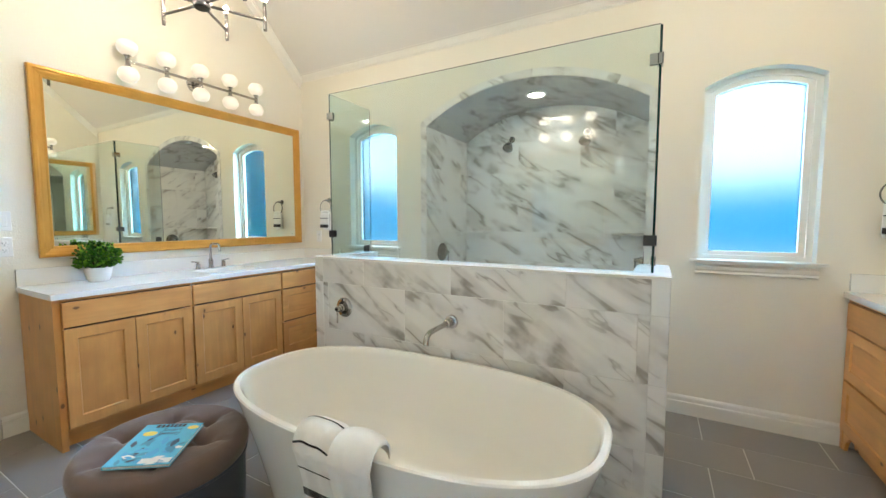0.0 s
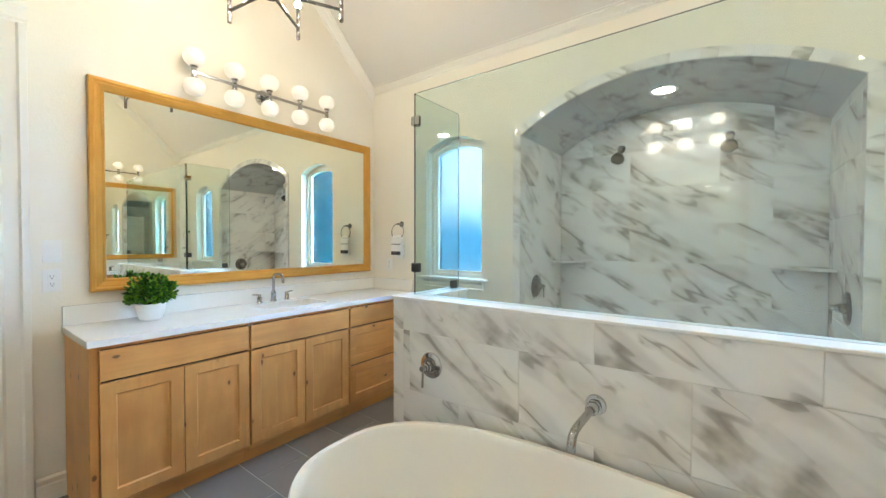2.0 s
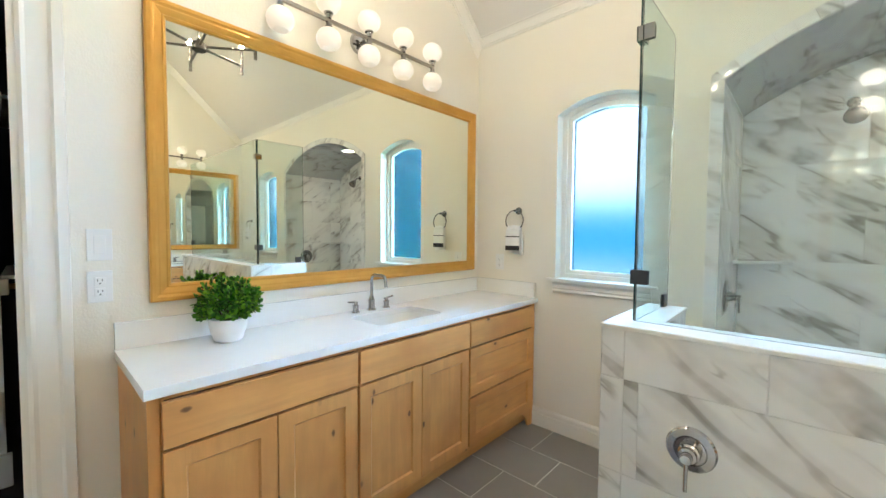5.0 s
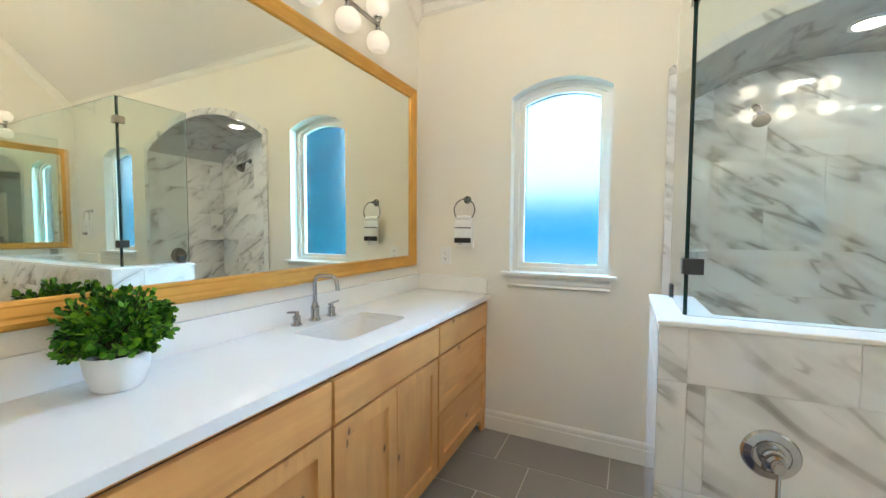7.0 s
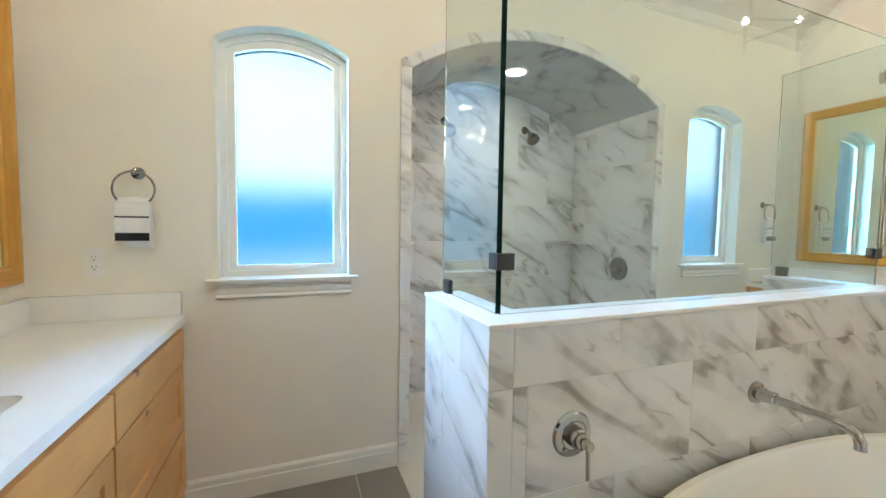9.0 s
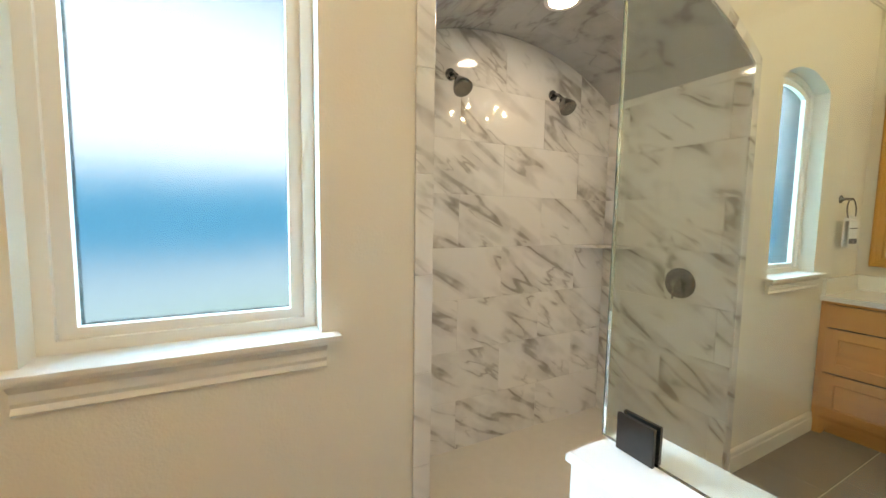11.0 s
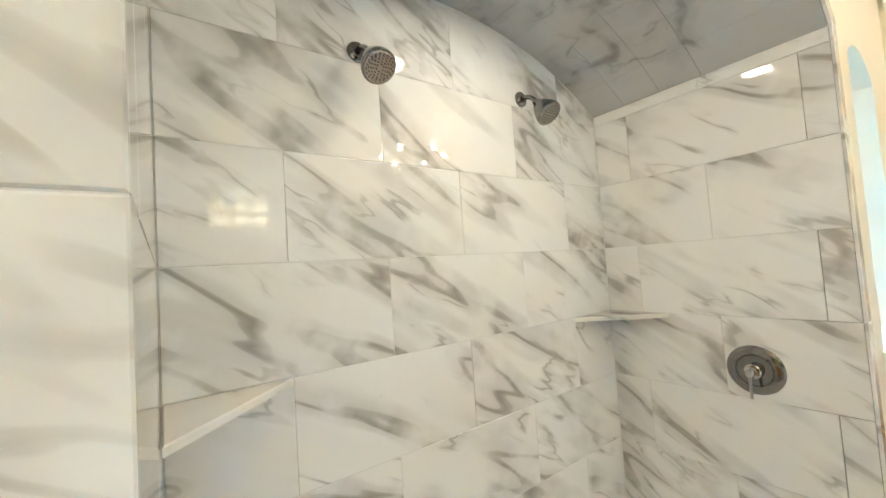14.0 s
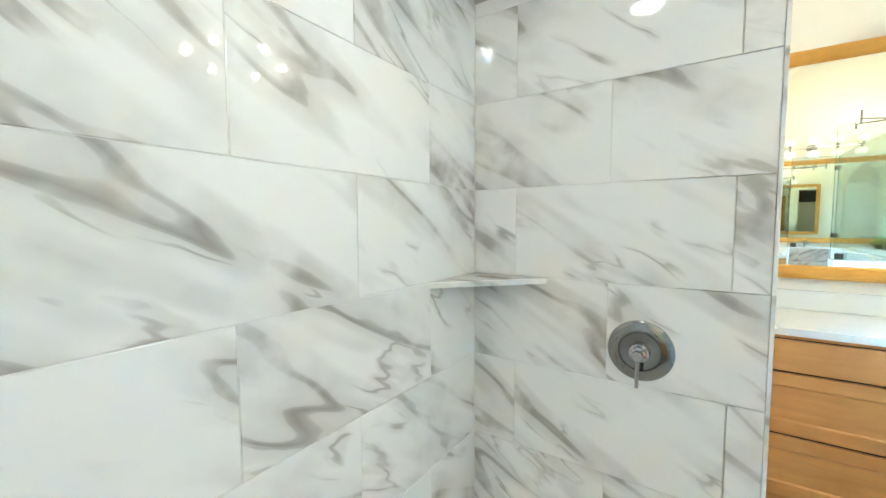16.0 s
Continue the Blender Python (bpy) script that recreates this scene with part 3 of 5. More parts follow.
front_glass = pane_of_glass("shower_glass", -GX + 0.004, GX - 0.004, GY - 0.005, GY + 0.005, GZ0, GZ1, "clear frameless shower glass standing on the low wall")
for s in (-1, 1):
    side_glass = pane_of_glass("shower_glass", *sorted((s * (GX - 0.005), s * (GX + 0.005))), GY + 0.008, GEND, GZ0, GZ1, "narrow clear return panel of shower glass with chrome clamps")
    for z in (1.215, 1.975):
        bm = bmesh.new()
        for d in (-0.011, 0.006):
            box(bm, *sorted((s * (GX - 0.04), s * (GX + 0.012))), GY + d, GY + d + 0.005, z - 0.0225, z + 0.0225, 0.001)
        for d in (-0.011, 0.006):
            box(bm, *sorted((s * GX + d, s * GX + d + 0.005)), GY - 0.011, GY + 0.04, z - 0.0225, z + 0.0225, 0.001)
        part("corner_clamp", bm, M_CHROME if z > 1.5 else M_BRONZE, side_glass, "square metal corner clamp")
    bm = bmesh.new()
    for d in (-0.011, 0.006):
        box(bm, s * GX + d, s * GX + d + 0.005, -0.775, -0.725, PTOP + 0.0145, PTOP + 0.062, 0.001)
    part("base_clamp", bm, M_BRONZE, side_glass, "dark metal clamp at the foot of the glass")

# corner shelves
for s in (-1, 1):
    bm = bmesh.new()
    out = [(lean(s * ALC) - s * 0.002, ALC_DEEP - 0.002), (s * (ALC - 0.29), ALC_DEEP - 0.002), (lean(s * ALC) - s * 0.002, ALC_DEEP - 0.27)]
    prism(bm, out, lambda u, v, d: (u, v, d), 1.172, 1.190, 0.003)
    tagged(part("corner_shelf", bm, M_MARBLE), "triangular marble corner shelf in the shower", "shelf", "shower shelves")

# recessed light
can = thing("recessed_light", (0, 0.4, 2.39), "round recessed downlight in the arched alcove ceiling", "ceiling light")
part("trim_ring", lathe(bmesh.new(), [(0.066, 2.382), (0.085, 2.380), (0.088, 2.388), (0.086, 2.402), (0.066, 2.402), (0.066, 2.382)], 40, Matrix.Translation((0, 0.4, 0))), M_PLASTIC, can, smooth=True)
part("lens", lathe(bmesh.new(), [(0.0, 2.385), (0.05, 2.386), (0.0655, 2.39), (0.0655, 2.396), (0.0, 2.396)], 36, Matrix.Translation((0, 0.4, 0))), M_CAN, can, "glowing lens", True)


def shower_head(x):
    h = thing("shower_fixture", (x, ALC_DEEP, 2.1), "chrome shower head on a short arm", "shower head", "shower heads")
    wall = Matrix.Translation((x, ALC_DEEP, 2.118)) @ pose(0, 0, 0, 90)
    part("flange", lathe(bmesh.new(), [(0.0, 0.012), (0.016, 0.012), (0.02, 0.008), (0.031, 0.006), (0.032, 0.0), (0.0, 0.0)], 32, wall), M_SATIN, h, smooth=True)
    pts = [(x, ALC_DEEP - d, 2.118 - z) for d, z in ((0.005, 0), (0.03, 0.001), (0.052, 0.010), (0.072, 0.027), (0.086, 0.046))]
    part("arm", sweep(bmesh.new(), pts, 0.0095, 16), M_SATIN, h, smooth=True)
    aim = Matrix.Translation((x, ALC_DEEP - 0.088, 2.068)) @ pose(0, 0, 0, -40) @ Matrix.Scale(1.14, 4)
    part("body", lathe(bmesh.new(), [(0.0, 0.016), (0.012, 0.015), (0.016, 0.002), (0.02, -0.006), (0.026, -0.012), (0.034, -0.03), (0.042, -0.052), (0.044, -0.062), (0.044, -0.068), (0.040, -0.071), (0.0, -0.071)], 40, aim), M_SATIN, h, smooth=True)
    part("spray_face", lathe(bmesh.new(), [(0.0, -0.0745), (0.036, -0.0735), (0.0385, -0.0712), (0.0, -0.0712)], 36, aim), M_NICKEL, h, "grey spray face", True)
    bm = bmesh.new()
    for r, n in ((0.009, 6), (0.0155, 10), (0.022, 14), (0.0285, 18), (0.034, 20)):
        for i in range(n):
            a = 2 * math.pi * (i + 0.5 * (n % 4 == 2)) / n
            lathe(bm, [(0.0, -0.0768), (0.0013, -0.0768), (0.0017, -0.0735)], 6, aim @ Matrix.Translation((r * math.cos(a), r * math.sin(a), 0)))
    part("nozzles", bm, M_NOZZLE, h, "dark rubber nozzles")


shower_head(-0.36)
shower_head(0.36)


def wall_valve(name, m, label, radius, group):
    """A round mixer plate with a hub and a hanging lever; m turns its z away from the wall, y up."""
    v = thing(name, m, label, "valve", group)
    plate = [(0.0, 0.012), (radius * 0.60, 0.012), (radius * 0.62, 0.0095), (radius * 0.64, 0.0095), (radius * 0.66, 0.012), (radius * 0.93, 0.009), (radius, 0.004), (radius, 0.0), (0.0, 0.0)]
    part("plate", lathe(bmesh.new(), plate, 48, m), M_SATIN if radius > 0.07 else M_CHROME, v, smooth=True)
    hub = [(0.0, 0.074), (0.012, 0.074), (0.014, 0.071), (0.014, 0.052), (0.021, 0.050), (0.021, 0.036), (0.026, 0.033), (0.028, 0.0125), (0.0, 0.0125)]
    part("hub", lathe(bmesh.new(), hub, 36, m), M_CHROME, v, smooth=True)
    part("lever", sweep(bmesh.new(), [m @ Vector((0, 0.012, 0.062)), m @ Vector((0, -0.03, 0.064)), m @ Vector((0, -0.088, 0.066))], 0.0052, 14), M_CHROME, v, smooth=True)


for s in (-1, 1):
    wall_valve("shower_valve", Matrix.Translation((lean(s * ALC), 0.285, 1.0)) @ Matrix(((0, 0, -s, 0), (s, 0, 0, 0), (0, 1, 0, 0), (0, 0, 0, 1))),
               "round chrome shower valve with a lever on the marble", 0.088, "shower valves")
facing = Matrix.Translation((0, PY, 0)) @ pose(0, 0, 0, 90)
wall_valve("tub_valve", Matrix.Translation((-0.757, PY - 0.0, 0.757)) @ pose(0, 0, 0, 90), "round chrome tub valve with a hanging lever", 0.062, "")
sp = thing("tub_spout", (0.005, PY, 0.762), "long chrome wall spout above the bathtub", "tub spout")
mm = Matrix.Translation((0.005, PY, 0.762)) @ pose(0, 0, 0, 90)
part("flange", lathe(bmesh.new(), [(0.0, 0.014), (0.024, 0.014), (0.035, 0.011), (0.037, 0.0), (0.0, 0.0)], 36, mm), M_CHROME, sp, smooth=True)
part("collar", lathe(bmesh.new(), [(0.0, 0.064), (0.016, 0.064), (0.021, 0.060), (0.021, 0.03), (0.024, 0.028), (0.024, 0.0142), (0.0, 0.0142)], 32, mm), M_CHROME, sp, smooth=True)
pts = [(0.005, PY - d, 0.762 - z) for d, z in ((0.06, 0), (0.12, 0.0), (0.2, 0.001), (0.235, 0.005), (0.255, 0.016), (0.264, 0.034), (0.266, 0.056))]
part("pipe", sweep(bmesh.new(), pts, [0.0135, 0.0135, 0.0135, 0.0135, 0.0137, 0.014, 0.0142], 20), M_CHROME, sp, smooth=True)

# ---- vanities ----
SINK_X, SINK_Y = 2.165, -1.055
UNITS = ((-2.195, -1.487), (-1.487, -0.742), (-0.742, -0.004))


def sx(s, a, b):
    return sorted((s * a, s * b))


def slab_front(bm, s, y0, y1, z0, z1):
    return box(bm, *sx(s, 1.901, 1.9225), y0, y1, z0, z1, 0.003)


def shaker_front(name, s, y0, y1, z0, z1, unit, grain):
    w = 0.058
    bm = bmesh.new()
    fr = [(y0, z0), (y1, z0), (y1, z1), (y0, z1)]
    inn = [(y0 + w, z0 + w), (y1 - w, z0 + w), (y1 - w, z1 - w), (y0 + w, z1 - w)]
    inn2 = [(y0 + w + 0.007, z0 + w + 0.007), (y1 - w - 0.007, z0 + w + 0.007), (y1 - w - 0.007, z1 - w - 0.007), (y0 + w + 0.007, z1 - w - 0.007)]
    loops = []
    for o, d in ((fr, 1.9225), (fr, 1.907), ([(fr[0][0] + 0.002, fr[0][1] + 0.002), (fr[1][0] - 0.002, fr[1][1] + 0.002), (fr[2][0] - 0.002, fr[2][1] - 0.002), (fr[3][0] + 0.002, fr[3][1] - 0.002)], 1.905), (inn, 1.905), (inn2, 1.913)):
        loops.append([bm.verts.new((s * d, u, v)) for u, v in o])
    for a, b in zip(loops, loops[1:]):
        for i in range(4):
            bm.faces.new((a[i], a[(i + 1) % 4], b[(i + 1) % 4], b[i]))
    ob = part(name, bm, grain, unit)
    part("panel", box(bmesh.new(), *sx(s, 1.9132, 1.919), y0 + w + 0.006, y1 - w - 0.006, z0 + w + 0.006, z1 - w - 0.006), grain, ob)
    return ob


def cabinet(s, y0, y1, kind):
    label = {"sink": "knotty alder vanity cabinet with two shaker doors under a plain front", "drawers": "knotty alder vanity cabinet with three drawers beside the wall"}[kind]
    u = thing("vanity_cabinet", (s * 2.18, (y0 + y1) / 2, 0), label, "cabinet", "vanity cabinets")
    first = y0 < -2.1
    part("body", box(bmesh.new(), *sx(s, 1.9250, HALF - 0.003), y0 + 0.001, y1 - 0.001, 0.10, 0.725 if -1.5 < y0 < -1.4 else 0.866), M_WOODV, u)
    part("toe_kick", box(bmesh.new(), *sx(s, 1.985, 2.0), y0 + 0.02 * first, y1 - 0.001, 0.0, 0.0985), M_WOODH, u)
    # dark sheet over the wooden body, imitating shade in the gaps between fronts
    part("gap_shade_sheet", box(bmesh.new(), *sx(s, 1.9240, 1.9247), y0 + 0.03, y1 - 0.008, 0.128, 0.85), M_DARKGAP, u, "dark sheet that stands in for shade between the fronts")
    if first:
        part("side_panel", box(bmesh.new(), *sx(s, 1.9235, HALF - 0.004), y0 - 0.012, y0, 0.0, 0.866, 0.001), M_WOODV, u)
        part("stile", box(bmesh.new(), *sx(s, 1.919, 1.9235), y0 - 0.012, y0 + 0.018, 0.0, 0.866, 0.001), M_WOODV, u)
    a = y0 + (0.022 if first else 0.006)
    b = y1 - 0.006
    part("top_rail", box(bmesh.new(), *sx(s, 1.919, 1.9237), a, y1 - 0.001, 0.851, 0.867), M_WOODH, u)
    if kind == "sink":
        part("false_drawer_front", slab_front(bmesh.new(), s, a, b, 0.706, 0.846), M_WOODH, u)
        m = (a + b) / 2
        shaker_front("door", s, a, m - 0.0015, 0.126, 0.694, u, M_WOODV)
        shaker_front("door", s, m + 0.0015, b, 0.126, 0.694, u, M_WOODV)
        part("bottom_rail", box(bmesh.new(), *sx(s, 1.921, 1.9237), a, y1 - 0.001, 0.10, 0.127), M_WOODH, u)
    else:
        b = -0.045
        part("drawer_front", slab_front(bmesh.new(), s, a, b, 0.706, 0.846), M_WOODH, u)
        shaker_front("drawer_front", s, a, b, 0.415, 0.694, u, M_WOODH)
        shaker_front("drawer_front", s, a, b, 0.126, 0.403, u, M_WOODH)
        part("stile", box(bmesh.new(), *sx(s, 1.919, 1.9237), -0.042, -0.0045, 0.0, 0.866, 0.001), M_WOODV, u)
        part("foot", prism(bmesh.new(), [(-0.0045, 0.0), (-0.0045, 0.0995), (-0.13, 0.0995), (-0.085, 0.06), (-0.06, 0.0)], lambda p, q, d: (s * d, p, q), 1.924, 1.94), M_WOODV, u)
        part("bottom_rail", box(bmesh.new(), *sx(s, 1.921, 1.9237), a, b, 0.10, 0.127), M_WOODH, u)


def rounded_rect(cx, cy, a, b, n=6.0, k=48):
    pts = []
    for i in range(k):
        t = 2 * math.pi * (i + 0.5) / k
        c, q = math.cos(t), math.sin(t)
        pts.append((cx + a * math.copysign(abs(c) ** (2 / n), c), cy + b * math.copysign(abs(q) ** (2 / n), q)))
    return pts


def vanity(s):
    for (y0, y1), kind in zip(UNITS, ("sink", "sink", "drawers")):
        cabinet(s, y0, y1, kind)
    top = thing("countertop", (s * 2.17, -1.1, 0.868), "white quartz vanity countertop with a low backsplash", "countertop", "countertops")
    bm = bmesh.new()
    hole = rounded_rect(s * SINK_X, SINK_Y, 0.14, 0.228, 9.0)
    x0, x1, y0, y1 = s * SINK_X - 0.14, s * SINK_X + 0.14, SINK_Y - 0.228, SINK_Y + 0.228
    ox0, ox1 = sx(s, 1.895, HALF - 0.002)
    outer = []
    for x, y in hole:
        u, v = (x - s * SINK_X) / 0.14, (y - SINK_Y) / 0.228
        if abs(abs(u) - abs(v)) < 0.02:
            outer.append((ox1 if u > 0 else ox0, -0.002 if v > 0 else -2.217))
        elif abs(u) > abs(v):
            outer.append((ox1 if u > 0 else ox0, -1.1095 + 1.1075 * v))
        else:
            outer.append(((ox0 + ox1) / 2 + (ox1 - ox0) / 2 * u, -0.002 if v > 0 else -2.217))
    for i, (x, y) in enumerate(outer):
        if outer[i - 1][0] != x and outer[i - 1][1] != y:
            cx, cy = (x, outer[i - 1][1]) if x in (ox0, ox1) else (outer[i - 1][0], y)
            outer[i if x in (ox0, ox1) else i - 1] = (cx, cy)
    ring_prism(bm, outer, hole, lambda u, v, d: (u, v, d), 0.8685, 0.9)
    part("slab", bm, M_QUARTZ, top)
    part("backsplash", box(bmesh.new(), *sx(s, HALF - 0.022, HALF - 0.002), -2.215, -0.0235, 0.9005, 1.004, 0.002), M_QUARTZ, top)
    part("side_splash", box(bmesh.new(), *sx(s, 1.915, HALF - 0.002), -0.023, -0.002, 0.9005, 1.004, 0.002), M_QUARTZ, top)
    basin = thing("sink", (s * SINK_X, SINK_Y, 0.75), "white rectangular undermount sink in the counter", "sink", "sinks")
    bm = bmesh.new()
    levels = [(0.155, 0.243, 0.868), (0.1395, 0.2275, 0.868), (0.137, 0.225, 0.855), (0.128, 0.215, 0.79), (0.118, 0.203, 0.755), (0.09, 0.175, 0.742), (0.03, 0.05, 0.737)]
    loops = [[bm.verts.new((x, y, z)) for x, y in rounded_rect(s * SINK_X, SINK_Y, a, b, 7.0)] for a, b, z in levels]
    for a, b in zip(loops, loops[1:]):
        for i in range(48):
            bm.faces.new((a[i], a[(i + 1) % 48], b[(i + 1) % 48], b[i]))
    bm.faces.new(loops[-1])
    part("basin", bm, M_PORCELAIN, basin, smooth=True)
    part("drain", lathe(bmesh.new(), [(0.0, 0.745), (0.015, 0.7445), (0.022, 0.741), (0.022, 0.738), (0.0, 0.738)], 24, Matrix.Translation((s * SINK_X, SINK_Y, 0))), M_CHROME, basin, "chrome drain", True)
    fx, fy = s * 2.365, SINK_Y - 0.025
    tap = thing("faucet", (fx, fy, 0.9), "chrome three-piece widespread faucet with an arched spout", "faucet", "faucets")
    base = [(0.0, 0.9005), (0.026, 0.9005), (0.027, 0.905), (0.022, 0.912), (0.0185, 0.916), (0.0185, 0.955), (0.0205, 0.957), (0.0205, 0.963), (0.017, 0.967), (0.012, 0.985), (0.0, 0.985)]
    part("spout_base", lathe(bmesh.new(), base, 28, Matrix.Translation((fx, fy, 0))), M_CHROME, tap, smooth=True)
    pts = [(fx, fy, 0.98), (fx, fy, 1.06)] + [(fx - s * (0.032 - 0.032 * math.cos(a)), fy, 1.075 + 0.032 * math.sin(a)) for a in (0.2, 0.6, 1.0, 1.4)]
    pts += [(fx - s * 0.06, fy, 1.108), (fx - s * 0.1, fy, 1.107)] + [(fx - s * (0.1 + 0.028 * math.sin(a)), fy, 1.079 + 0.028 * math.cos(a)) for a in (0.4, 0.8, 1.2)] + [(fx - s * 0.131, fy, 1.06), (fx - s * 0.132, fy, 1.045)]
    part("spout", sweep(bmesh.new(), pts, 0.0095, 16), M_CHROME, tap, smooth=True)
    for d, out in ((-0.108, -1), (0.108, 1)):
        post = [(0.0, 0.9005), (0.023, 0.9005), (0.024, 0.905), (0.018, 0.911), (0.016, 0.915), (0.016, 0.935), (0.018, 0.937), (0.018, 0.942), (0.010, 0.948), (0.009, 0.962), (0.0, 0.964)]
        handle = part("handle", lathe(bmesh.new(), post, 24, Matrix.Translation((fx, fy + d, 0))), M_CHROME, tap, smooth=True)
        part("lever", sweep(bmesh.new(), [(fx + s * 0.004, fy + d - out * 0.014, 0.957), (fx, fy + d + out * 0.05, 0.966)], 0.0048, 12), M_CHROME, handle, smooth=True)


# ---- mirrors, light bars, towel rings ----
def wall_mirror(wall, half, z0, z1, label):
    """wall puts x along the wall, y out of it."""
    m = thing("wall_mirror", wall, label, "mirror", "mirrors")
    steps = [(0.0, 0.0), (0.0, 0.026), (0.006, 0.032), (0.018, 0.034), (0.028, 0.029), (0.034, 0.029), (0.046, 0.025), (0.056, 0.021), (0.060, 0.024), (0.068, 0.022), (0.072, 0.014), (0.072, 0.0)]
    corner = [(-half, z0), (half, z0), (half, z1), (-half, z1)]
    inward = [(1, 1), (-1, 1), (-1, -1), (1, -1)]
    for i in range(4):
        j = (i + 1) % 4
        bm = bmesh.new()
        a = [bm.verts.new(wall @ Vector((corner[i][0] + inward[i][0] * w, 0.002 + h, corner[i][1] + inward[i][1] * w))) for w, h in steps]
        b = [bm.verts.new(wall @ Vector((corner[j][0] + inward[j][0] * w, 0.002 + h, corner[j][1] + inward[j][1] * w))) for w, h in steps]
        for k in range(len(steps) - 1):
            bm.faces.new((a[k], a[k + 1], b[k + 1], b[k]))
        part("frame_rail" if i % 2 == 0 else "frame_stile", bm, M_GOLD, m)
    bm = box(bmesh.new(), -half + 0.0705, half - 0.0705, 0.003, 0.014, z0 + 0.0705, z1 - 0.0705)
    bmesh.ops.transform(bm, matrix=wall, verts=bm.verts)
    part("mirror_glass", bm, M_MIRROR, m, "silvered mirror glass")


def globe(m, parent, glow):
    prof = [(0.0, -0.004), (0.012, -0.003)] + [(0.062 * math.sin(a), 0.055 - 0.058 * math.cos(a)) for a in [0.35 + 0.2 * i for i in range(12)]]
    r, z = prof[-1]
    part("globe", lathe(bmesh.new(), prof + [(r * 0.96, z - 0.002), (0.0, z - 0.004)], 32, m), glow, parent, "glowing white opal glass globe", True)


def light_bar(wall, count, step, glow):
    """wall puts x along the wall, y out of it, z up from the bar's middle."""
    out, half = 0.097, (count - 1) * step / 2
    L = thing("vanity_light", wall, "polished light bar with opal glass globes above and below, lit", "wall light", "vanity lights")

    def at(bm):
        bmesh.ops.transform(bm, matrix=wall, verts=bm.verts)
        return bm
    part("bar", at(box(bmesh.new(), -half - 0.012, half + 0.012, out - 0.007, out + 0.007, -0.009, 0.009, 0.002)), M_NICKEL, L)
    part("canopy", at(lathe(bmesh.new(), [(0.0, 0.024), (0.04, 0.023), (0.056, 0.017), (0.06, 0.006), (0.06, 0.001), (0.0, 0.001)], 40, pose(0, 0, 0, -90))), M_CHROME, L, smooth=True)
    part("stem", at(sweep(bmesh.new(), [(0, 0.02, 0), (0, out, 0)], 0.009)), M_CHROME, L, smooth=True)
    for i in range(count):
        for up in (1, -1):
            m = wall @ Matrix.Translation((-half + i * step, out, up * 0.036)) @ (Matrix() if up > 0 else pose(0, 0, 0, 180))
            part("cup", lathe(bmesh.new(), [(0.0, -0.026), (0.013, -0.026), (0.015, -0.02), (0.015, -0.004), (0.023, -0.002), (0.024, 0.004), (0.0, 0.004)], 24, m), M_CHROME, L, smooth=True)
            globe(m @ Matrix.Translation((0, 0, 0.002)), L, glow)


def towel_sheet(place, width, rows, name, parent, material=None, thick=0.006, label=""):
    """A hanging cloth: place(u, v, d) for u in -1..1, v in 0..1, d the lift."""
    bm = bmesh.new()
    nu, nv = 18, rows
    grids = [[[bm.verts.new(place(-1 + 2 * i / nu, j / nv, d)) for i in range(nu + 1)] for j in range(nv + 1)] for d in (0.0, thick)]
    for g in grids:
        for j in range(nv):
            for i in range(nu):
                bm.faces.new((g[j][i], g[j][i + 1], g[j + 1][i + 1], g[j + 1][i]))
    a, b = grids
    rim = [(0, i) for i in range(nu + 1)] + [(j, nu) for j in range(1, nv + 1)] + [(nv, i) for i in range(nu - 1, -1, -1)] + [(j, 0) for j in range(nv - 1, 0, -1)]
    for k in range(len(rim)):
        (j, i), (q, p) = rim[k], rim[(k + 1) % len(rim)]
        bm.faces.new((a[j][i], a[q][p], b[q][p], b[j][i]))
    return part(name, bm, material or M_TOWEL, parent, label, True)


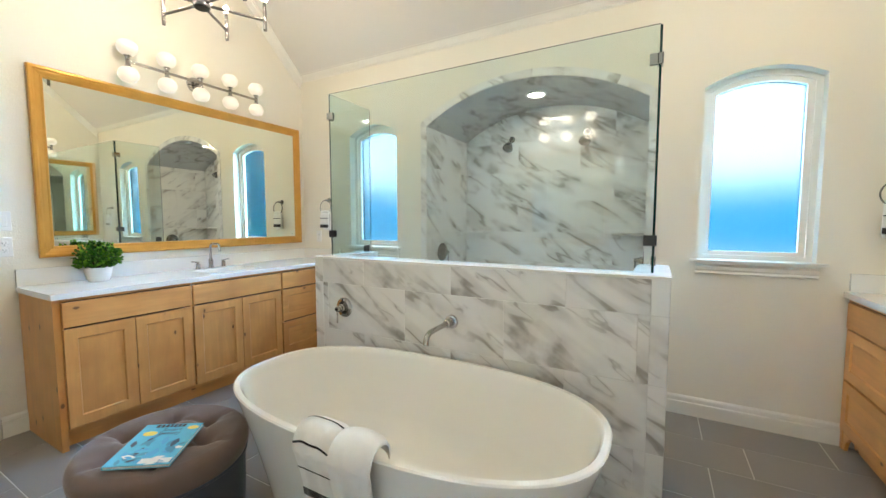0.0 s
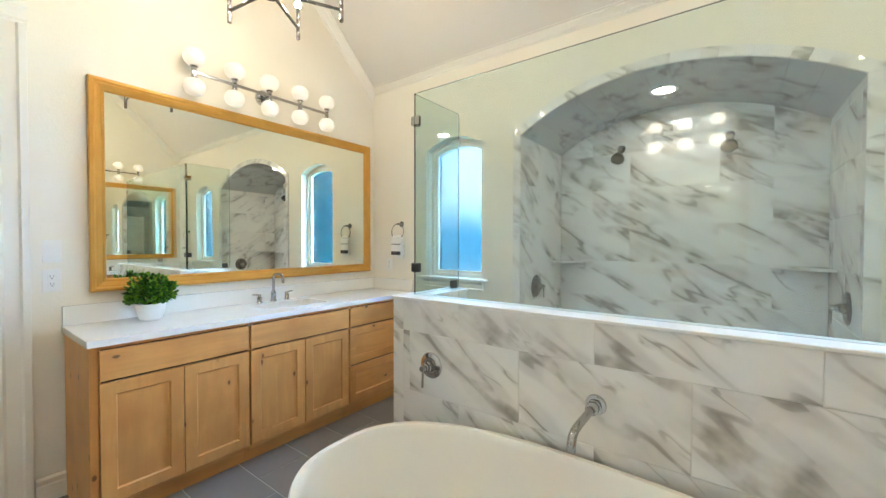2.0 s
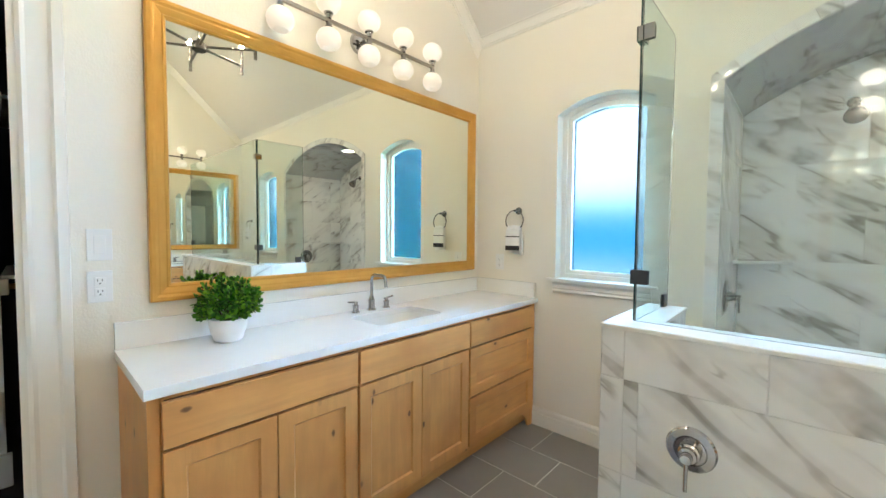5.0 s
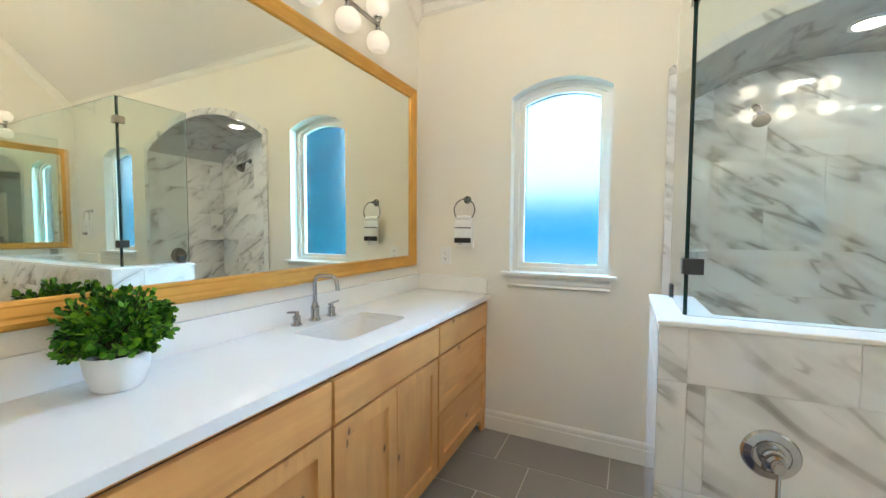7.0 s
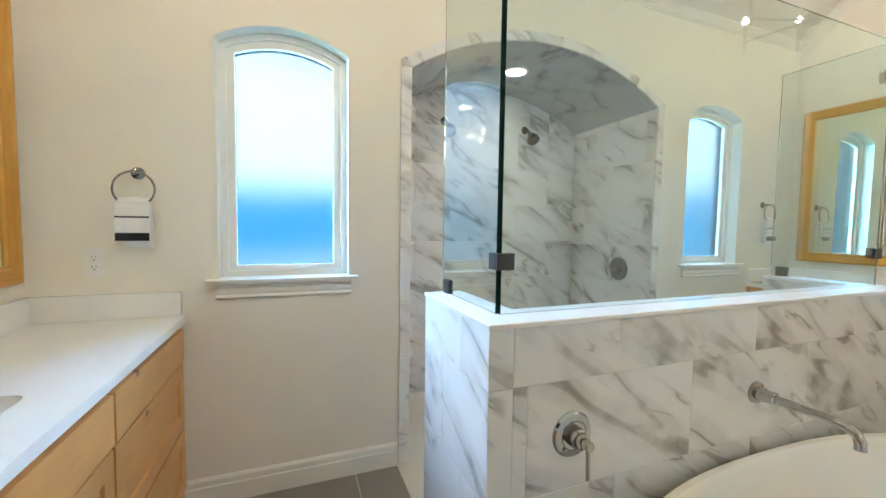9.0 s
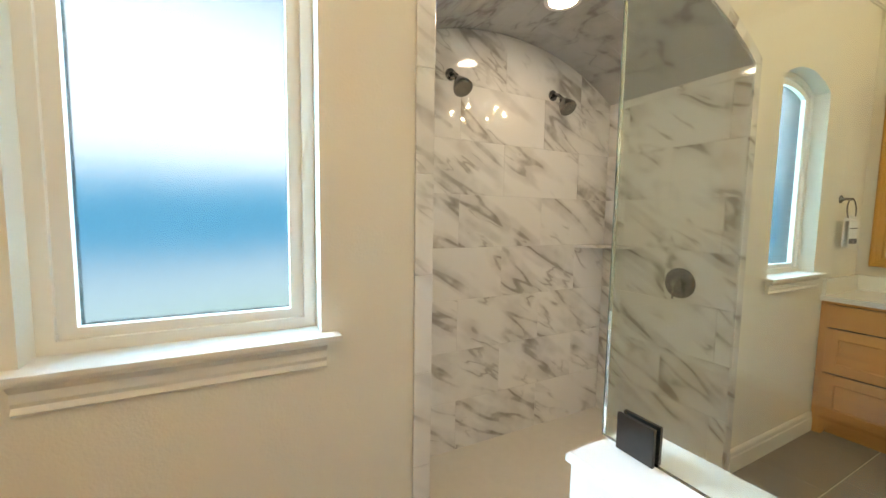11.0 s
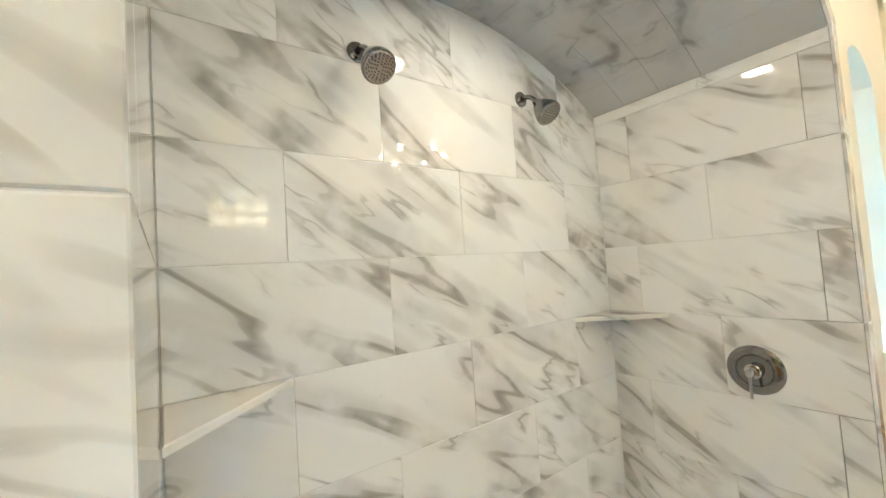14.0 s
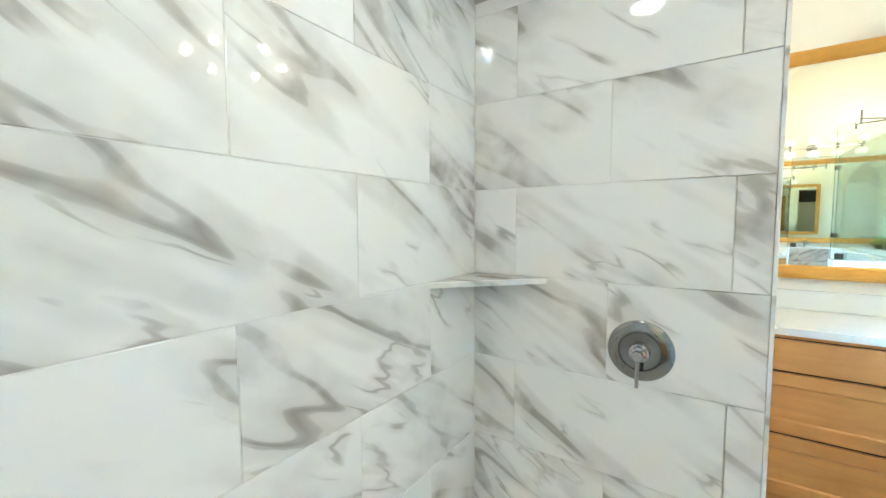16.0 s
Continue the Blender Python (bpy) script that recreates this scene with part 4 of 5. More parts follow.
def towel_ring(s):
    x, zc = s * 2.06, 1.442
    ring = thing("towel_ring", (x, 0, 1.51), "chrome towel ring on a round post", "towel ring", "towel rings")
    wall = Matrix.Translation((x, 0, 1.512)) @ pose(0, 0, 0, 90)
    part("post", lathe(bmesh.new(), [(0.0, 0.062), (0.008, 0.061), (0.0095, 0.055), (0.008, 0.02), (0.013, 0.012), (0.025, 0.008), (0.026, 0.001), (0.0, 0.001)], 28, wall), M_SATIN, ring, smooth=True)
    pts = [(x + 0.072 * math.sin(a), -0.055 - 0.004 * (1 - math.cos(a)), zc + 0.072 * math.cos(a)) for a in [2 * math.pi * i / 40 for i in range(40)]]
    part("ring", sweep(bmesh.new(), pts, 0.0042, 10, True), M_SATIN, ring, smooth=True)
    tow = thing("hand_towel", (x, -0.06, 1.39), "small white hand towel with black stripes hung through the ring", "towel", "hand towels")
    for name, dy, drop, shift, w in (("back_layer", 0.011, 0.188, 0.007, 0.055), ("front_layer", -0.012, 0.162, -0.003, 0.058)):
        def hang(u, v, d, dy=dy, drop=drop, shift=shift, w=w):
            k = 0.62 + 0.38 * min(1.0, v * 3.2) if v < 0.32 else 1.0
            wave = 0.004 * math.sin(u * 5 + dy * 90) * (0.4 + v)
            y = -0.059 + dy * min(1.0, v * 6) + wave * 0.5 + math.copysign(d, dy)
            return (x + shift * min(1, v * 3) + u * w * (0.9 + 0.1 * k), y, 1.392 - 0.004 * u * u * 0 - v * drop - 0.012 * (1 - k) * 0 - 0.006 * u * (1 if dy > 0 else 0))
        towel_sheet(hang, w, 16, name, tow)
        for v0, v1 in ((0.38, 0.42), (0.80, 1.003)):
            towel_sheet(lambda u, v, d, h=hang, a=v0, b=v1: h(u * 1.004, a + (b - a) * v, 0.0066 + d * 0.2 if dy < 0 else 0.0066 + d * 0.2), w, 3, "stripe", tow, M_STRIPE, 0.004, "black woven stripe")
    part("fold", sweep(bmesh.new(), [(x + t * 0.050, -0.059, 1.391 + 0.0035 * math.cos(t * 4)) for t in (-1, -0.5, 0, 0.5, 1)], 0.0165, 14), M_TOWEL, tow, smooth=True)


def wall_plate(m, kind):
    """A white plate with a rocker or two sockets; m turns its z away from the wall, y up."""
    p = thing("light_switch" if kind == "switch" else "wall_outlet", m, "white rocker light switch plate" if kind == "switch" else "white duplex wall outlet", "switch" if kind == "switch" else "outlet")

    def at(bm, *b, **k):
        box(bm, *b, **k)
        bmesh.ops.transform(bm, matrix=m, verts=bm.verts)
        return bm
    part("plate", at(bmesh.new(), -0.036, 0.036, -0.058, 0.058, 0.0005, 0.006, bevel=0.002), M_PLASTIC, p)
    if kind == "switch":
        part("rocker", at(bmesh.new(), -0.0165, 0.0165, -0.033, 0.033, 0.0062, 0.0095, bevel=0.0015), M_PLASTIC, p)
    else:
        for y in (-0.02, 0.02):
            face = part("socket", at(bmesh.new(), -0.0165, 0.0165, y - 0.0145, y + 0.0145, 0.0062, 0.0082, bevel=0.002), M_PLASTIC, p)
            for x, w, h, q in ((-0.0065, 0.0012, 0.0045, 0.004), (0.0065, 0.0012, 0.0038, 0.004), (0.0, 0.0024, 0.0024, -0.008)):
                part("slot", at(bmesh.new(), x - w, x + w, y + q - h, y + q + h, 0.0083, 0.0086), M_SLOT, face)


for s in (-1, 1):
    vanity(s)
    wall_mirror(Matrix.Translation((s * HALF, -1.0855, 0)) @ pose(0, 0, 0, 0, 0, s * 90), 1.0195, 1.068, 2.256, "wide wall mirror in a gilded wooden frame")
    light_bar(Matrix.Translation((s * HALF, -1.112, 2.418)) @ pose(0, 0, 0, 0, 0, s * 90), 5, 0.249, M_GLOBE)
    towel_ring(s)
wall_mirror(Matrix.Translation((0.016, REAR, 0)), 0.48, 1.02, 2.12, "small wall mirror in a gilded wooden frame")
light_bar(Matrix.Translation((0.016, REAR, 2.36)), 3, 0.249, M_GLOBE_REAR)
west_face = Matrix(((0, 0, 1, 0), (1, 0, 0, 0), (0, 1, 0, 0), (0, 0, 0, 1)))
wall_plate(Matrix.Translation((-HALF, -2.248, 1.298)) @ west_face, "switch")
wall_plate(Matrix.Translation((-HALF, -2.25, 1.144)) @ west_face, "outlet")
wall_plate(Matrix.Translation((-2.218, 0, 1.136)) @ pose(0, 0, 0, 90), "outlet")


# ---- chandeliers ----
def chandelier(x, y, z, turn):
    c = thing("chandelier", (x, y, z), "dark nickel chandelier with six straight arms and candle bulbs, lit", "chandelier", "chandeliers")
    top = vault(y)
    here = Matrix.Translation((x, y, z))
    part("hub", lathe(bmesh.new(), [(0.0, -0.028), (0.036, -0.027), (0.044, -0.02), (0.046, 0.012), (0.04, 0.022), (0.014, 0.026), (0.012, 0.05), (0.0, 0.05)], 32, here), M_BRONZE, c, smooth=True)
    part("rod", sweep(bmesh.new(), [(x, y, z + 0.04), (x, y, top - 0.02)], 0.006, 12), M_PEWTER, c, smooth=True)
    part("canopy", lathe(bmesh.new(), [(0.0, -0.03), (0.03, -0.03), (0.062, -0.02), (0.065, 0.06), (0.0, 0.06)], 32, Matrix.Translation((x, y, top - 0.03))), M_PEWTER, c, smooth=True)
    for i in range(6):
        a = radians(turn + 60 * i)
        dx, dy = math.cos(a), math.sin(a)
        arm = part("arm", sweep(bmesh.new(), [(x + 0.04 * dx, y + 0.04 * dy, z), (x + 0.335 * dx, y + 0.335 * dy, z + 0.01)], 0.0085, 10), M_PEWTER, c, smooth=True)
        tip = Matrix.Translation((x + 0.34 * dx, y + 0.34 * dy, z + 0.01))
        part("candle_tube", lathe(bmesh.new(), [(0.0, -0.062), (0.010, -0.062), (0.0108, -0.058), (0.0108, 0.112), (0.0, 0.112)], 20, tip), M_PEWTER, arm, smooth=True)
        part("bulb", lathe(bmesh.new(), [(0.0, 0.1125), (0.007, 0.1125), (0.0125, 0.119), (0.0158, 0.129), (0.0145, 0.140), (0.009, 0.150), (0.0035, 0.158), (0.0, 0.162)], 18, tip), M_BULB, arm, "glowing candle bulb", True)


chandelier(-1.39, -1.635, 2.545, 6)
chandelier(1.39, -1.635, 2.545, 24)


# ---- bathtub with its towel ----
TX, TY, TZ = 0.0, -1.662, 0.566


def tub_loop(a, b, z, n=2.56, k=72):
    out = []
    for i in range(k):
        t = 2 * math.pi * i / k
        c, q = math.cos(t), math.sin(t)
        out.append((TX + a * math.copysign(abs(c) ** (2 / n), c), TY + b * math.copysign(abs(q) ** (2 / n), q), z))
    return out


OUTER = [(0.0, 0.60, 0.245), (0.012, 0.615, 0.258), (0.06, 0.628, 0.268), (0.15, 0.650, 0.285), (0.28, 0.688, 0.312), (0.40, 0.727, 0.341), (0.50, 0.762, 0.368), (0.548, 0.781, 0.382), (0.560, 0.784, 0.385), (0.5655, 0.779, 0.380)]
INNER = [(0.5655, 0.759, 0.360), (0.560, 0.754, 0.355), (0.535, 0.747, 0.348), (0.45, 0.722, 0.328), (0.34, 0.690, 0.303), (0.24, 0.655, 0.277), (0.18, 0.61, 0.243), (0.148, 0.54, 0.195), (0.138, 0.42, 0.13), (0.135, 0.16, 0.05)]
bath = thing("bathtub", (TX, TY, 0), "white oval freestanding bathtub beside the marble wall", "bathtub")
bm = bmesh.new()
OUTER = [(z, a + 0.06, b + 0.066) for z, a, b in OUTER]
INNER = [(z, a + 0.06, b + 0.066) for z, a, b in INNER]
loops = [[bm.verts.new(p) for p in tub_loop(a, b, z)] for z, a, b in OUTER + INNER]
for a, b in zip(loops, loops[1:]):
    for i in range(72):
        bm.faces.new((a[i], a[(i + 1) % 72], b[(i + 1) % 72], b[i]))
bm.faces.new(loops[0]), bm.faces.new(loops[-1])
part("shell", bm, M_TUB, bath, smooth=True)
part("drain", lathe(bmesh.new(), [(0.0, 0.144), (0.024, 0.143), (0.032, 0.139), (0.032, 0.1355), (0.0, 0.1355)], 28, Matrix.Translation((TX, TY, 0))), M_CHROME, bath, "chrome drain", True)


def tub_front(z, x):
    """How far the outside of the tub lies from its long axis, at a height and x."""
    zs = [o[0] for o in OUTER]
    a, b = np.interp(z, zs, [o[1] for o in OUTER]), np.interp(z, zs, [o[2] for o in OUTER])
    u = min(abs(x - TX) / a, 0.99)
    return b * (1 - u ** 2.56) ** (1 / 2.56)


def over_rim(x, t, lift):
    """A line over the tub's rim: t < 0 inside, t > 0 outside, in metres from the rim's top."""
    rim_y, inn = tub_front(0.565, x) - 0.0125, tub_front(0.565, x) - 0.025
    R = 0.0125 + lift
    if t < -R * 1.4:
        return (x, TY - (inn - lift - 0.1 * (-t - R * 1.4)), 0.562 - (-t - R * 1.4))
    if t <= R * 1.4:
        a = t / (R * 1.4) * math.pi / 2
        return (x, TY - (rim_y + R * math.sin(a)), 0.558 + R * math.cos(a))
    z = 0.558 - (t - R * 1.4)
    return (x, TY - (tub_front(max(z, 0.02), x) + lift + 0.004), z)


bath_towel = thing("bath_towel", (0.0, -2.0, 0.56), "white bath towel with thin black stripes folded over the tub rim", "towel")
for name, xa, xb, base, t0, t1 in (("back_fold", 0.06, 0.222, 0.034, -0.10, 0.45), ("front_fold", -0.085, 0.077, 0.040, -0.12, 0.435)):
    def lay(u, v, d, xa=xa, xb=xb, base=base, t0=t0, t1=t1):
        t = t0 + (t1 - t0) * v
        x = (xa + xb) / 2 + u * (xb - xa) / 2 + (0.006 * math.sin(t * 16 + xa * 20) - 0.03 * max(0, t) * (1 if xa < -0.05 else 0.2))
        roll = (0.013 if name == "front_fold" else 0.022) * (1 - abs(u) ** 3) + 0.004 * math.sin(u * 7 + xa * 30) * min(1, abs(t) * 5)
        return over_rim(x, t, base + roll + d)
    towel_sheet(lay, xb - xa, 40, name, bath_towel, thick=0.008)
    if name == "front_fold":
        for a, b in ((-0.012, -0.006), (0.078, 0.084), (0.168, 0.174), (0.258, 0.294)):
            towel_sheet(lambda u, v, d, h=lay, a=a, b=b: h(u * 1.003, (a + (b - a) * v + 0.12) / 0.555, 0.0095 + 0.2 * d), 0.16, 3, "stripe", bath_towel, M_STRIPE, 0.003, "black woven stripe")


# ---- ottoman and book ----
OX, OY, OR = -0.78, -2.215, 0.298
ott = thing("ottoman", (OX, OY, 0), "round taupe velvet ottoman with a button-tufted top", "ottoman")
part("base", lathe(bmesh.new(), [(0.0, 0.0), (OR - 0.03, 0.0), (OR - 0.022, 0.006), (OR - 0.012, 0.16), (OR - 0.010, 0.318), (0.0, 0.318)], 64, Matrix.Translation((OX, OY, 0))), M_NAVY, ott, "slate blue fabric side", True)
part("piping", sweep(bmesh.new(), [(OX + (OR - 0.006) * math.cos(2 * math.pi * i / 72), OY + (OR - 0.006) * math.sin(2 * math.pi * i / 72), 0.322) for i in range(72)], 0.006, 10, True), M_NAVY, ott, smooth=True)
BUTTONS = [(0.0, 0.0)] + [(0.165 * math.cos(radians(25 + 60 * i)), 0.165 * math.sin(radians(25 + 60 * i))) for i in range(6)]


def tuft(x, y):
    r = math.hypot(x, y)
    z = 0.435 - 0.012 * (r / OR) ** 2
    for bx, by in BUTTONS:
        q = math.hypot(x - bx, y - by)
        z -= 0.042 * math.exp(-(q / 0.026) ** 2) + 0.024 * math.exp(-(q / 0.065) ** 2)
    for i, (bx, by) in enumerate(BUTTONS[1:]):
        nx, ny = BUTTONS[1 + (i + 1) % 6]
        for (ax, ay), (ex, ey) in (((bx, by), (0, 0)), ((bx, by), (nx, ny)), ((bx, by), (bx * 1.75, by * 1.75))):
            lx, ly = ex - ax, ey - ay
            t = max(0, min(1, ((x - ax) * lx + (y - ay) * ly) / (lx * lx + ly * ly)))
            z -= 0.009 * math.exp(-(math.hypot(x - ax - t * lx, y - ay - t * ly) / 0.012) ** 2)
    return z + 0.0025 * noise.noise((x * 14, y * 14, 3.0))


bm = bmesh.new()
rings = []
for k in range(1, 41):
    r = (OR - 0.028) * k / 40
    rings.append([bm.verts.new((OX + r * math.cos(a), OY + r * math.sin(a), tuft(r * math.cos(a), r * math.sin(a)))) for a in [2 * math.pi * i / 96 for i in range(96)]])
for a1 in (0.4, 0.9, 1.4, 1.9, 2.5):
    r = OR - 0.028 + 0.034 * math.sin(a1)
    rings.append([bm.verts.new((OX + r * math.cos(a), OY + r * math.sin(a), 0.369 + 0.052 * math.cos(a1) - (0.006 if a1 > 2 else 0))) for a in [2 * math.pi * i / 96 for i in range(96)]])
for a, b in zip(rings, rings[1:]):
    for i in range(96):
        bm.faces.new((a[i], a[(i + 1) % 96], b[(i + 1) % 96], b[i]))
mid = bm.verts.new((OX, OY, tuft(0, 0)))
for i in range(96):
    bm.faces.new((mid, rings[0][i], rings[0][(i + 1) % 96]))
part("cushion", bm, M_VELVET, ott, "taupe velvet tufted cushion", True)
for bx, by in BUTTONS:
    part("button", lathe(bmesh.new(), [(0.0, 0.006), (0.006, 0.005), (0.011, 0.001), (0.011, -0.004), (0.0, -0.004)], 16, Matrix.Translation((OX + bx, OY + by, tuft(bx, by) + 0.001))), M_VELVET, ott, smooth=True)

BOOK = Matrix.Translation((-0.6995, -2.280, 0.4385)) @ pose(0, 0, 0, 2.2, 1.7, 37) @ Matrix.Diagonal((0.98, 0.93, 1, 1))
book = thing("book", BOOK, "thin light blue book with lemons printed on its cover", "book")


def on_book(bm):
    bmesh.ops.transform(bm, matrix=BOOK, verts=bm.verts)
    return bm


part("pages", on_book(box(bmesh.new(), -0.107, 0.106, -0.138, 0.138, 0.0015, 0.0105)), M_PAPER, book)
part("cover", on_book(box(bmesh.new(), -0.11, 0.11, -0.142, 0.142, 0.0107, 0.0125, 0.0006)), M_COVER, book)
part("back_cover", on_book(box(bmesh.new(), -0.11, 0.11, -0.142, 0.142, 0.0, 0.0014)), M_COVER, book)
part("spine", on_book(box(bmesh.new(), -0.1112, -0.1072, -0.142, 0.142, 0.0015, 0.0106)), M_COVER, book)
for x, y, r in ((-0.062, 0.07, 0.021), (0.083, 0.108, 0.017)):
    part("lemon", on_book(lathe(bmesh.new(), [(0.0, 0.0131), (r * 0.9, 0.0131), (r, 0.0127), (0.0, 0.0127)], 20, Matrix.Translation((x, y, 0)) @ Matrix.Diagonal((1.25, 0.85, 1, 1)))), M_LEMON, book, "printed yellow lemon")
rnd = random.Random(4)
for i in range(46):
    x, y, a, L = rnd.uniform(-0.085, 0.085), rnd.uniform(-0.13, 0.035), rnd.uniform(0, 6.28), rnd.uniform(0.03, 0.065)
    leaf = [(0, 0), (L * 0.35, L * 0.2), (L * 0.7, L * 0.15), (L, 0), (L * 0.7, -L * 0.15), (L * 0.35, -L * 0.2)]
    h = 0.0126 + 0.00004 * i
    pts2 = [(max(-0.108, min(0.108, x + u * math.cos(a) - v * math.sin(a))), max(-0.14, min(0.14, y + u * math.sin(a) + v * math.cos(a)))) for u, v in leaf]
    part("printed_leaf", on_book(prism(bmesh.new(), pts2, lambda u, v, d: (u, v, d), h, h + 0.0002)), (M_TEAL, M_AZURE, M_COVER, M_TEAL, M_AZURE, M_INK, M_PAPER)[i % 7], book)
part("white_patch", on_book(box(bmesh.new(), 0.0, 0.105, -0.135, -0.105, 0.0144, 0.0146)), M_PAPER, book)


def lettering(body, size, m, parent):
    cu = bpy.data.curves.new("title", "FONT")
    cu.body, cu.size, cu.extrude, cu.align_x, cu.align_y = body, size, 0.0002, "CENTER", "CENTER"
    ob = new("title", cu)
    bpy.context.view_layer.update()
    me = bpy.data.meshes.new_from_object(ob.evaluated_get(bpy.context.evaluated_depsgraph_get()))
    bpy.data.objects.remove(ob)
    me.transform(m)
    me.materials.clear()
    me.materials.append(M_INK)
    o = new("title", me)
    o.parent = parent
    o.matrix_parent_inverse = parent_pose(parent).inverted()
    return o


lettering("Smart", 0.030, BOOK @ Matrix.Translation((0.012, 0.092, 0.0146)), book)
lettering("Beauty", 0.030, BOOK @ Matrix.Translation((0.012, 0.066, 0.0146)), book)
x = -0.062
while x < 0.05:
    w = rnd.uniform(0.014, 0.018)
    part("letter_bar", on_book(box(bmesh.new(), x, x + w * 0.75, 0.111, 0.134, 0.0146, 0.0148)), M_NAVY, book)
    x += w

# ---- potted plant ----
px, py = -2.285, -1.868
plant = thing("potted_plant", (px, py, 0.9), "small boxwood plant in a white round pot", "plant")
pot = Matrix.Translation((px, py, 0.9005))
part("pot", lathe(bmesh.new(), [(0.0, 0.0), (0.046, 0.0), (0.054, 0.006), (0.067, 0.045), (0.073, 0.090), (0.071, 0.094), (0.066, 0.091), (0.060, 0.06), (0.0, 0.06)], 48, pot), M_POT, plant, smooth=True)
part("soil", lathe(bmesh.new(), [(0.0, 0.078), (0.04, 0.076), (0.0605, 0.072), (0.0605, 0.068), (0.0, 0.068)], 24, pot), M_SOIL, plant, smooth=True)
rnd = random.Random(11)
stems, leaves = bmesh.new(), bmesh.new()
for i in range(190):
    a, b = rnd.uniform(0, 2 * math.pi), math.acos(rnd.uniform(-0.58, 1.0))
    way = Vector((math.sin(b) * math.cos(a), math.sin(b) * math.sin(a), math.cos(b)))
    reach = rnd.uniform(0.78, 1.12)
    tipv = Vector((px, py, 1.062)) + Vector((way.x * 0.113, way.y * 0.113, way.z * 0.092)) * reach
    root = Vector((px + way.x * 0.03, py + way.y * 0.03, 0.985))
    sweep(stems, [root, (root + tipv) / 2 + Vector((0, 0, 0.012)), tipv], [0.0016, 0.0013, 0.0009], 4)
    for k in range(11):
        f = 0.45 + 0.58 * k / 10
        at = root.lerp(tipv, f) + Vector((0, 0, 0.012 * (1 - abs(2 * f - 1))))
        out = (way + Vector((rnd.uniform(-1, 1), rnd.uniform(-1, 1), rnd.uniform(-0.6, 1))) * 0.95).normalized()
        side = out.cross(Vector((rnd.uniform(-1, 1), rnd.uniform(-1, 1), rnd.uniform(-1, 1)))).normalized()
        nor = out.cross(side)
        L = rnd.uniform(0.015, 0.024)
        ring = [at, at + out * L * 0.35 + side * L * 0.34 + nor * L * 0.06, at + out * L * 0.75 + side * L * 0.36 + nor * L * 0.05, at + out * L - nor * L * 0.06, at + out * L * 0.75 - side * L * 0.36 + nor * L * 0.05, at + out * L * 0.35 - side * L * 0.34 + nor * L * 0.06]
        v = [leaves.verts.new(p) for p in ring]
        c = leaves.verts.new(at + out * L * 0.55 - nor * L * 0.07)
        for q in range(6):
            leaves.faces.new((v[q], v[(q + 1) % 6], c))
part("stem_tangle", stems, M_SOIL, plant)
me = bpy.data.meshes.new("foliage")
leaves.to_mesh(me)
leaves.free()
me.materials.append(M_LEAF)
foliage = new("foliage", me)
foliage.parent, foliage.matrix_parent_inverse = plant, parent_pose(plant).inverted()
foliage["label"], foliage["kind"] = "dense small green leaves", "stuff"

# ---- tiles ----
TILE_MESHES = {}


def tile_mesh(w, h, t, material, name):
    key = (round(w, 3), round(h, 3), t, name)
    if key not in TILE_MESHES:
        bm = bmesh.new()
        c = min(0.0015, t * 0.3)
        loops = []
        for g, d in ((0.0, 0.0), (0.0, -t + c), (c, -t)):
            x, z = w / 2 - g, h / 2 - g
            loops.append([bm.verts.new(p) for p in ((-x, d, -z), (x, d, -z), (x, d, z), (-x, d, z))])
        for a, b in zip(loops, loops[1:]):
            for i in range(4):
                bm.faces.new((a[i], a[(i + 1) % 4], b[(i + 1) % 4], b[i]))
        bm.faces.new(loops[-1])
        TILE_MESHES[key] = mesh_of(bm, name, material)
    return TILE_MESHES[key]


def lay_tile(me, m, parent, name="tile"):
    ob = new(name, me)
    ob.parent = parent
    ob.matrix_basis = m
    return ob


def tile_wall(parent, m, u0, u1, v0, v1, pitch, first_row, rise, offsets, gap=0.0016, t=0.010, material=None, limit=None):
    """Running-bond tiles on a plane: m puts x along the wall, z up and -y out of it."""
    row = math.floor((v0 - first_row) / rise)
    z = first_row + row * rise
    while z < v1 - 1e-4:
        za, zb = max(z, v0), min(z + rise, v1)
        x = offsets[row % 2] + math.floor((u0 - offsets[row % 2]) / pitch) * pitch
        while x < u1 - 1e-4:
            xa, xb = max(x, u0), min(x + pitch, u1)
            if xb - xa > 0.012 and zb - za > 0.012:
                a, b, c, d = xa + gap / 2, xb - gap / 2, za + gap / 2, zb - gap / 2
                if limit is not None and limit(max(abs(a), abs(b))) < d:
                    us = [a + (b - a) * i / 8 for i in range(9)]
                    pts = [(u, max(c, min(d, limit(u)))) for u in us]
                    if max(p[1] for p in pts) - c > 0.01:
                        keep = [(u, v) for u, v in pts if v > c + 1e-4]
                        cx, cz = (a + b) / 2, (c + d) / 2
                        outline = [(keep[-1][0], c), (keep[0][0], c)] + keep
                        bm = prism(bmesh.new(), [(u - cx, v - cz) for u, v in outline], lambda p, q, e: (p, e, q), 0.0, -t)
                        lay_tile(mesh_of(bm, "tile", material or M_MARBLE), m @ Matrix.Translation((cx, 0, cz)), parent)
                else:
                    lay_tile(tile_mesh(b - a, d - c, t, material or M_MARBLE, "tile"), m @ Matrix.Translation(((a + b) / 2, 0, (c + d) / 2)), parent)
            x += pitch
        z += rise
        row += 1


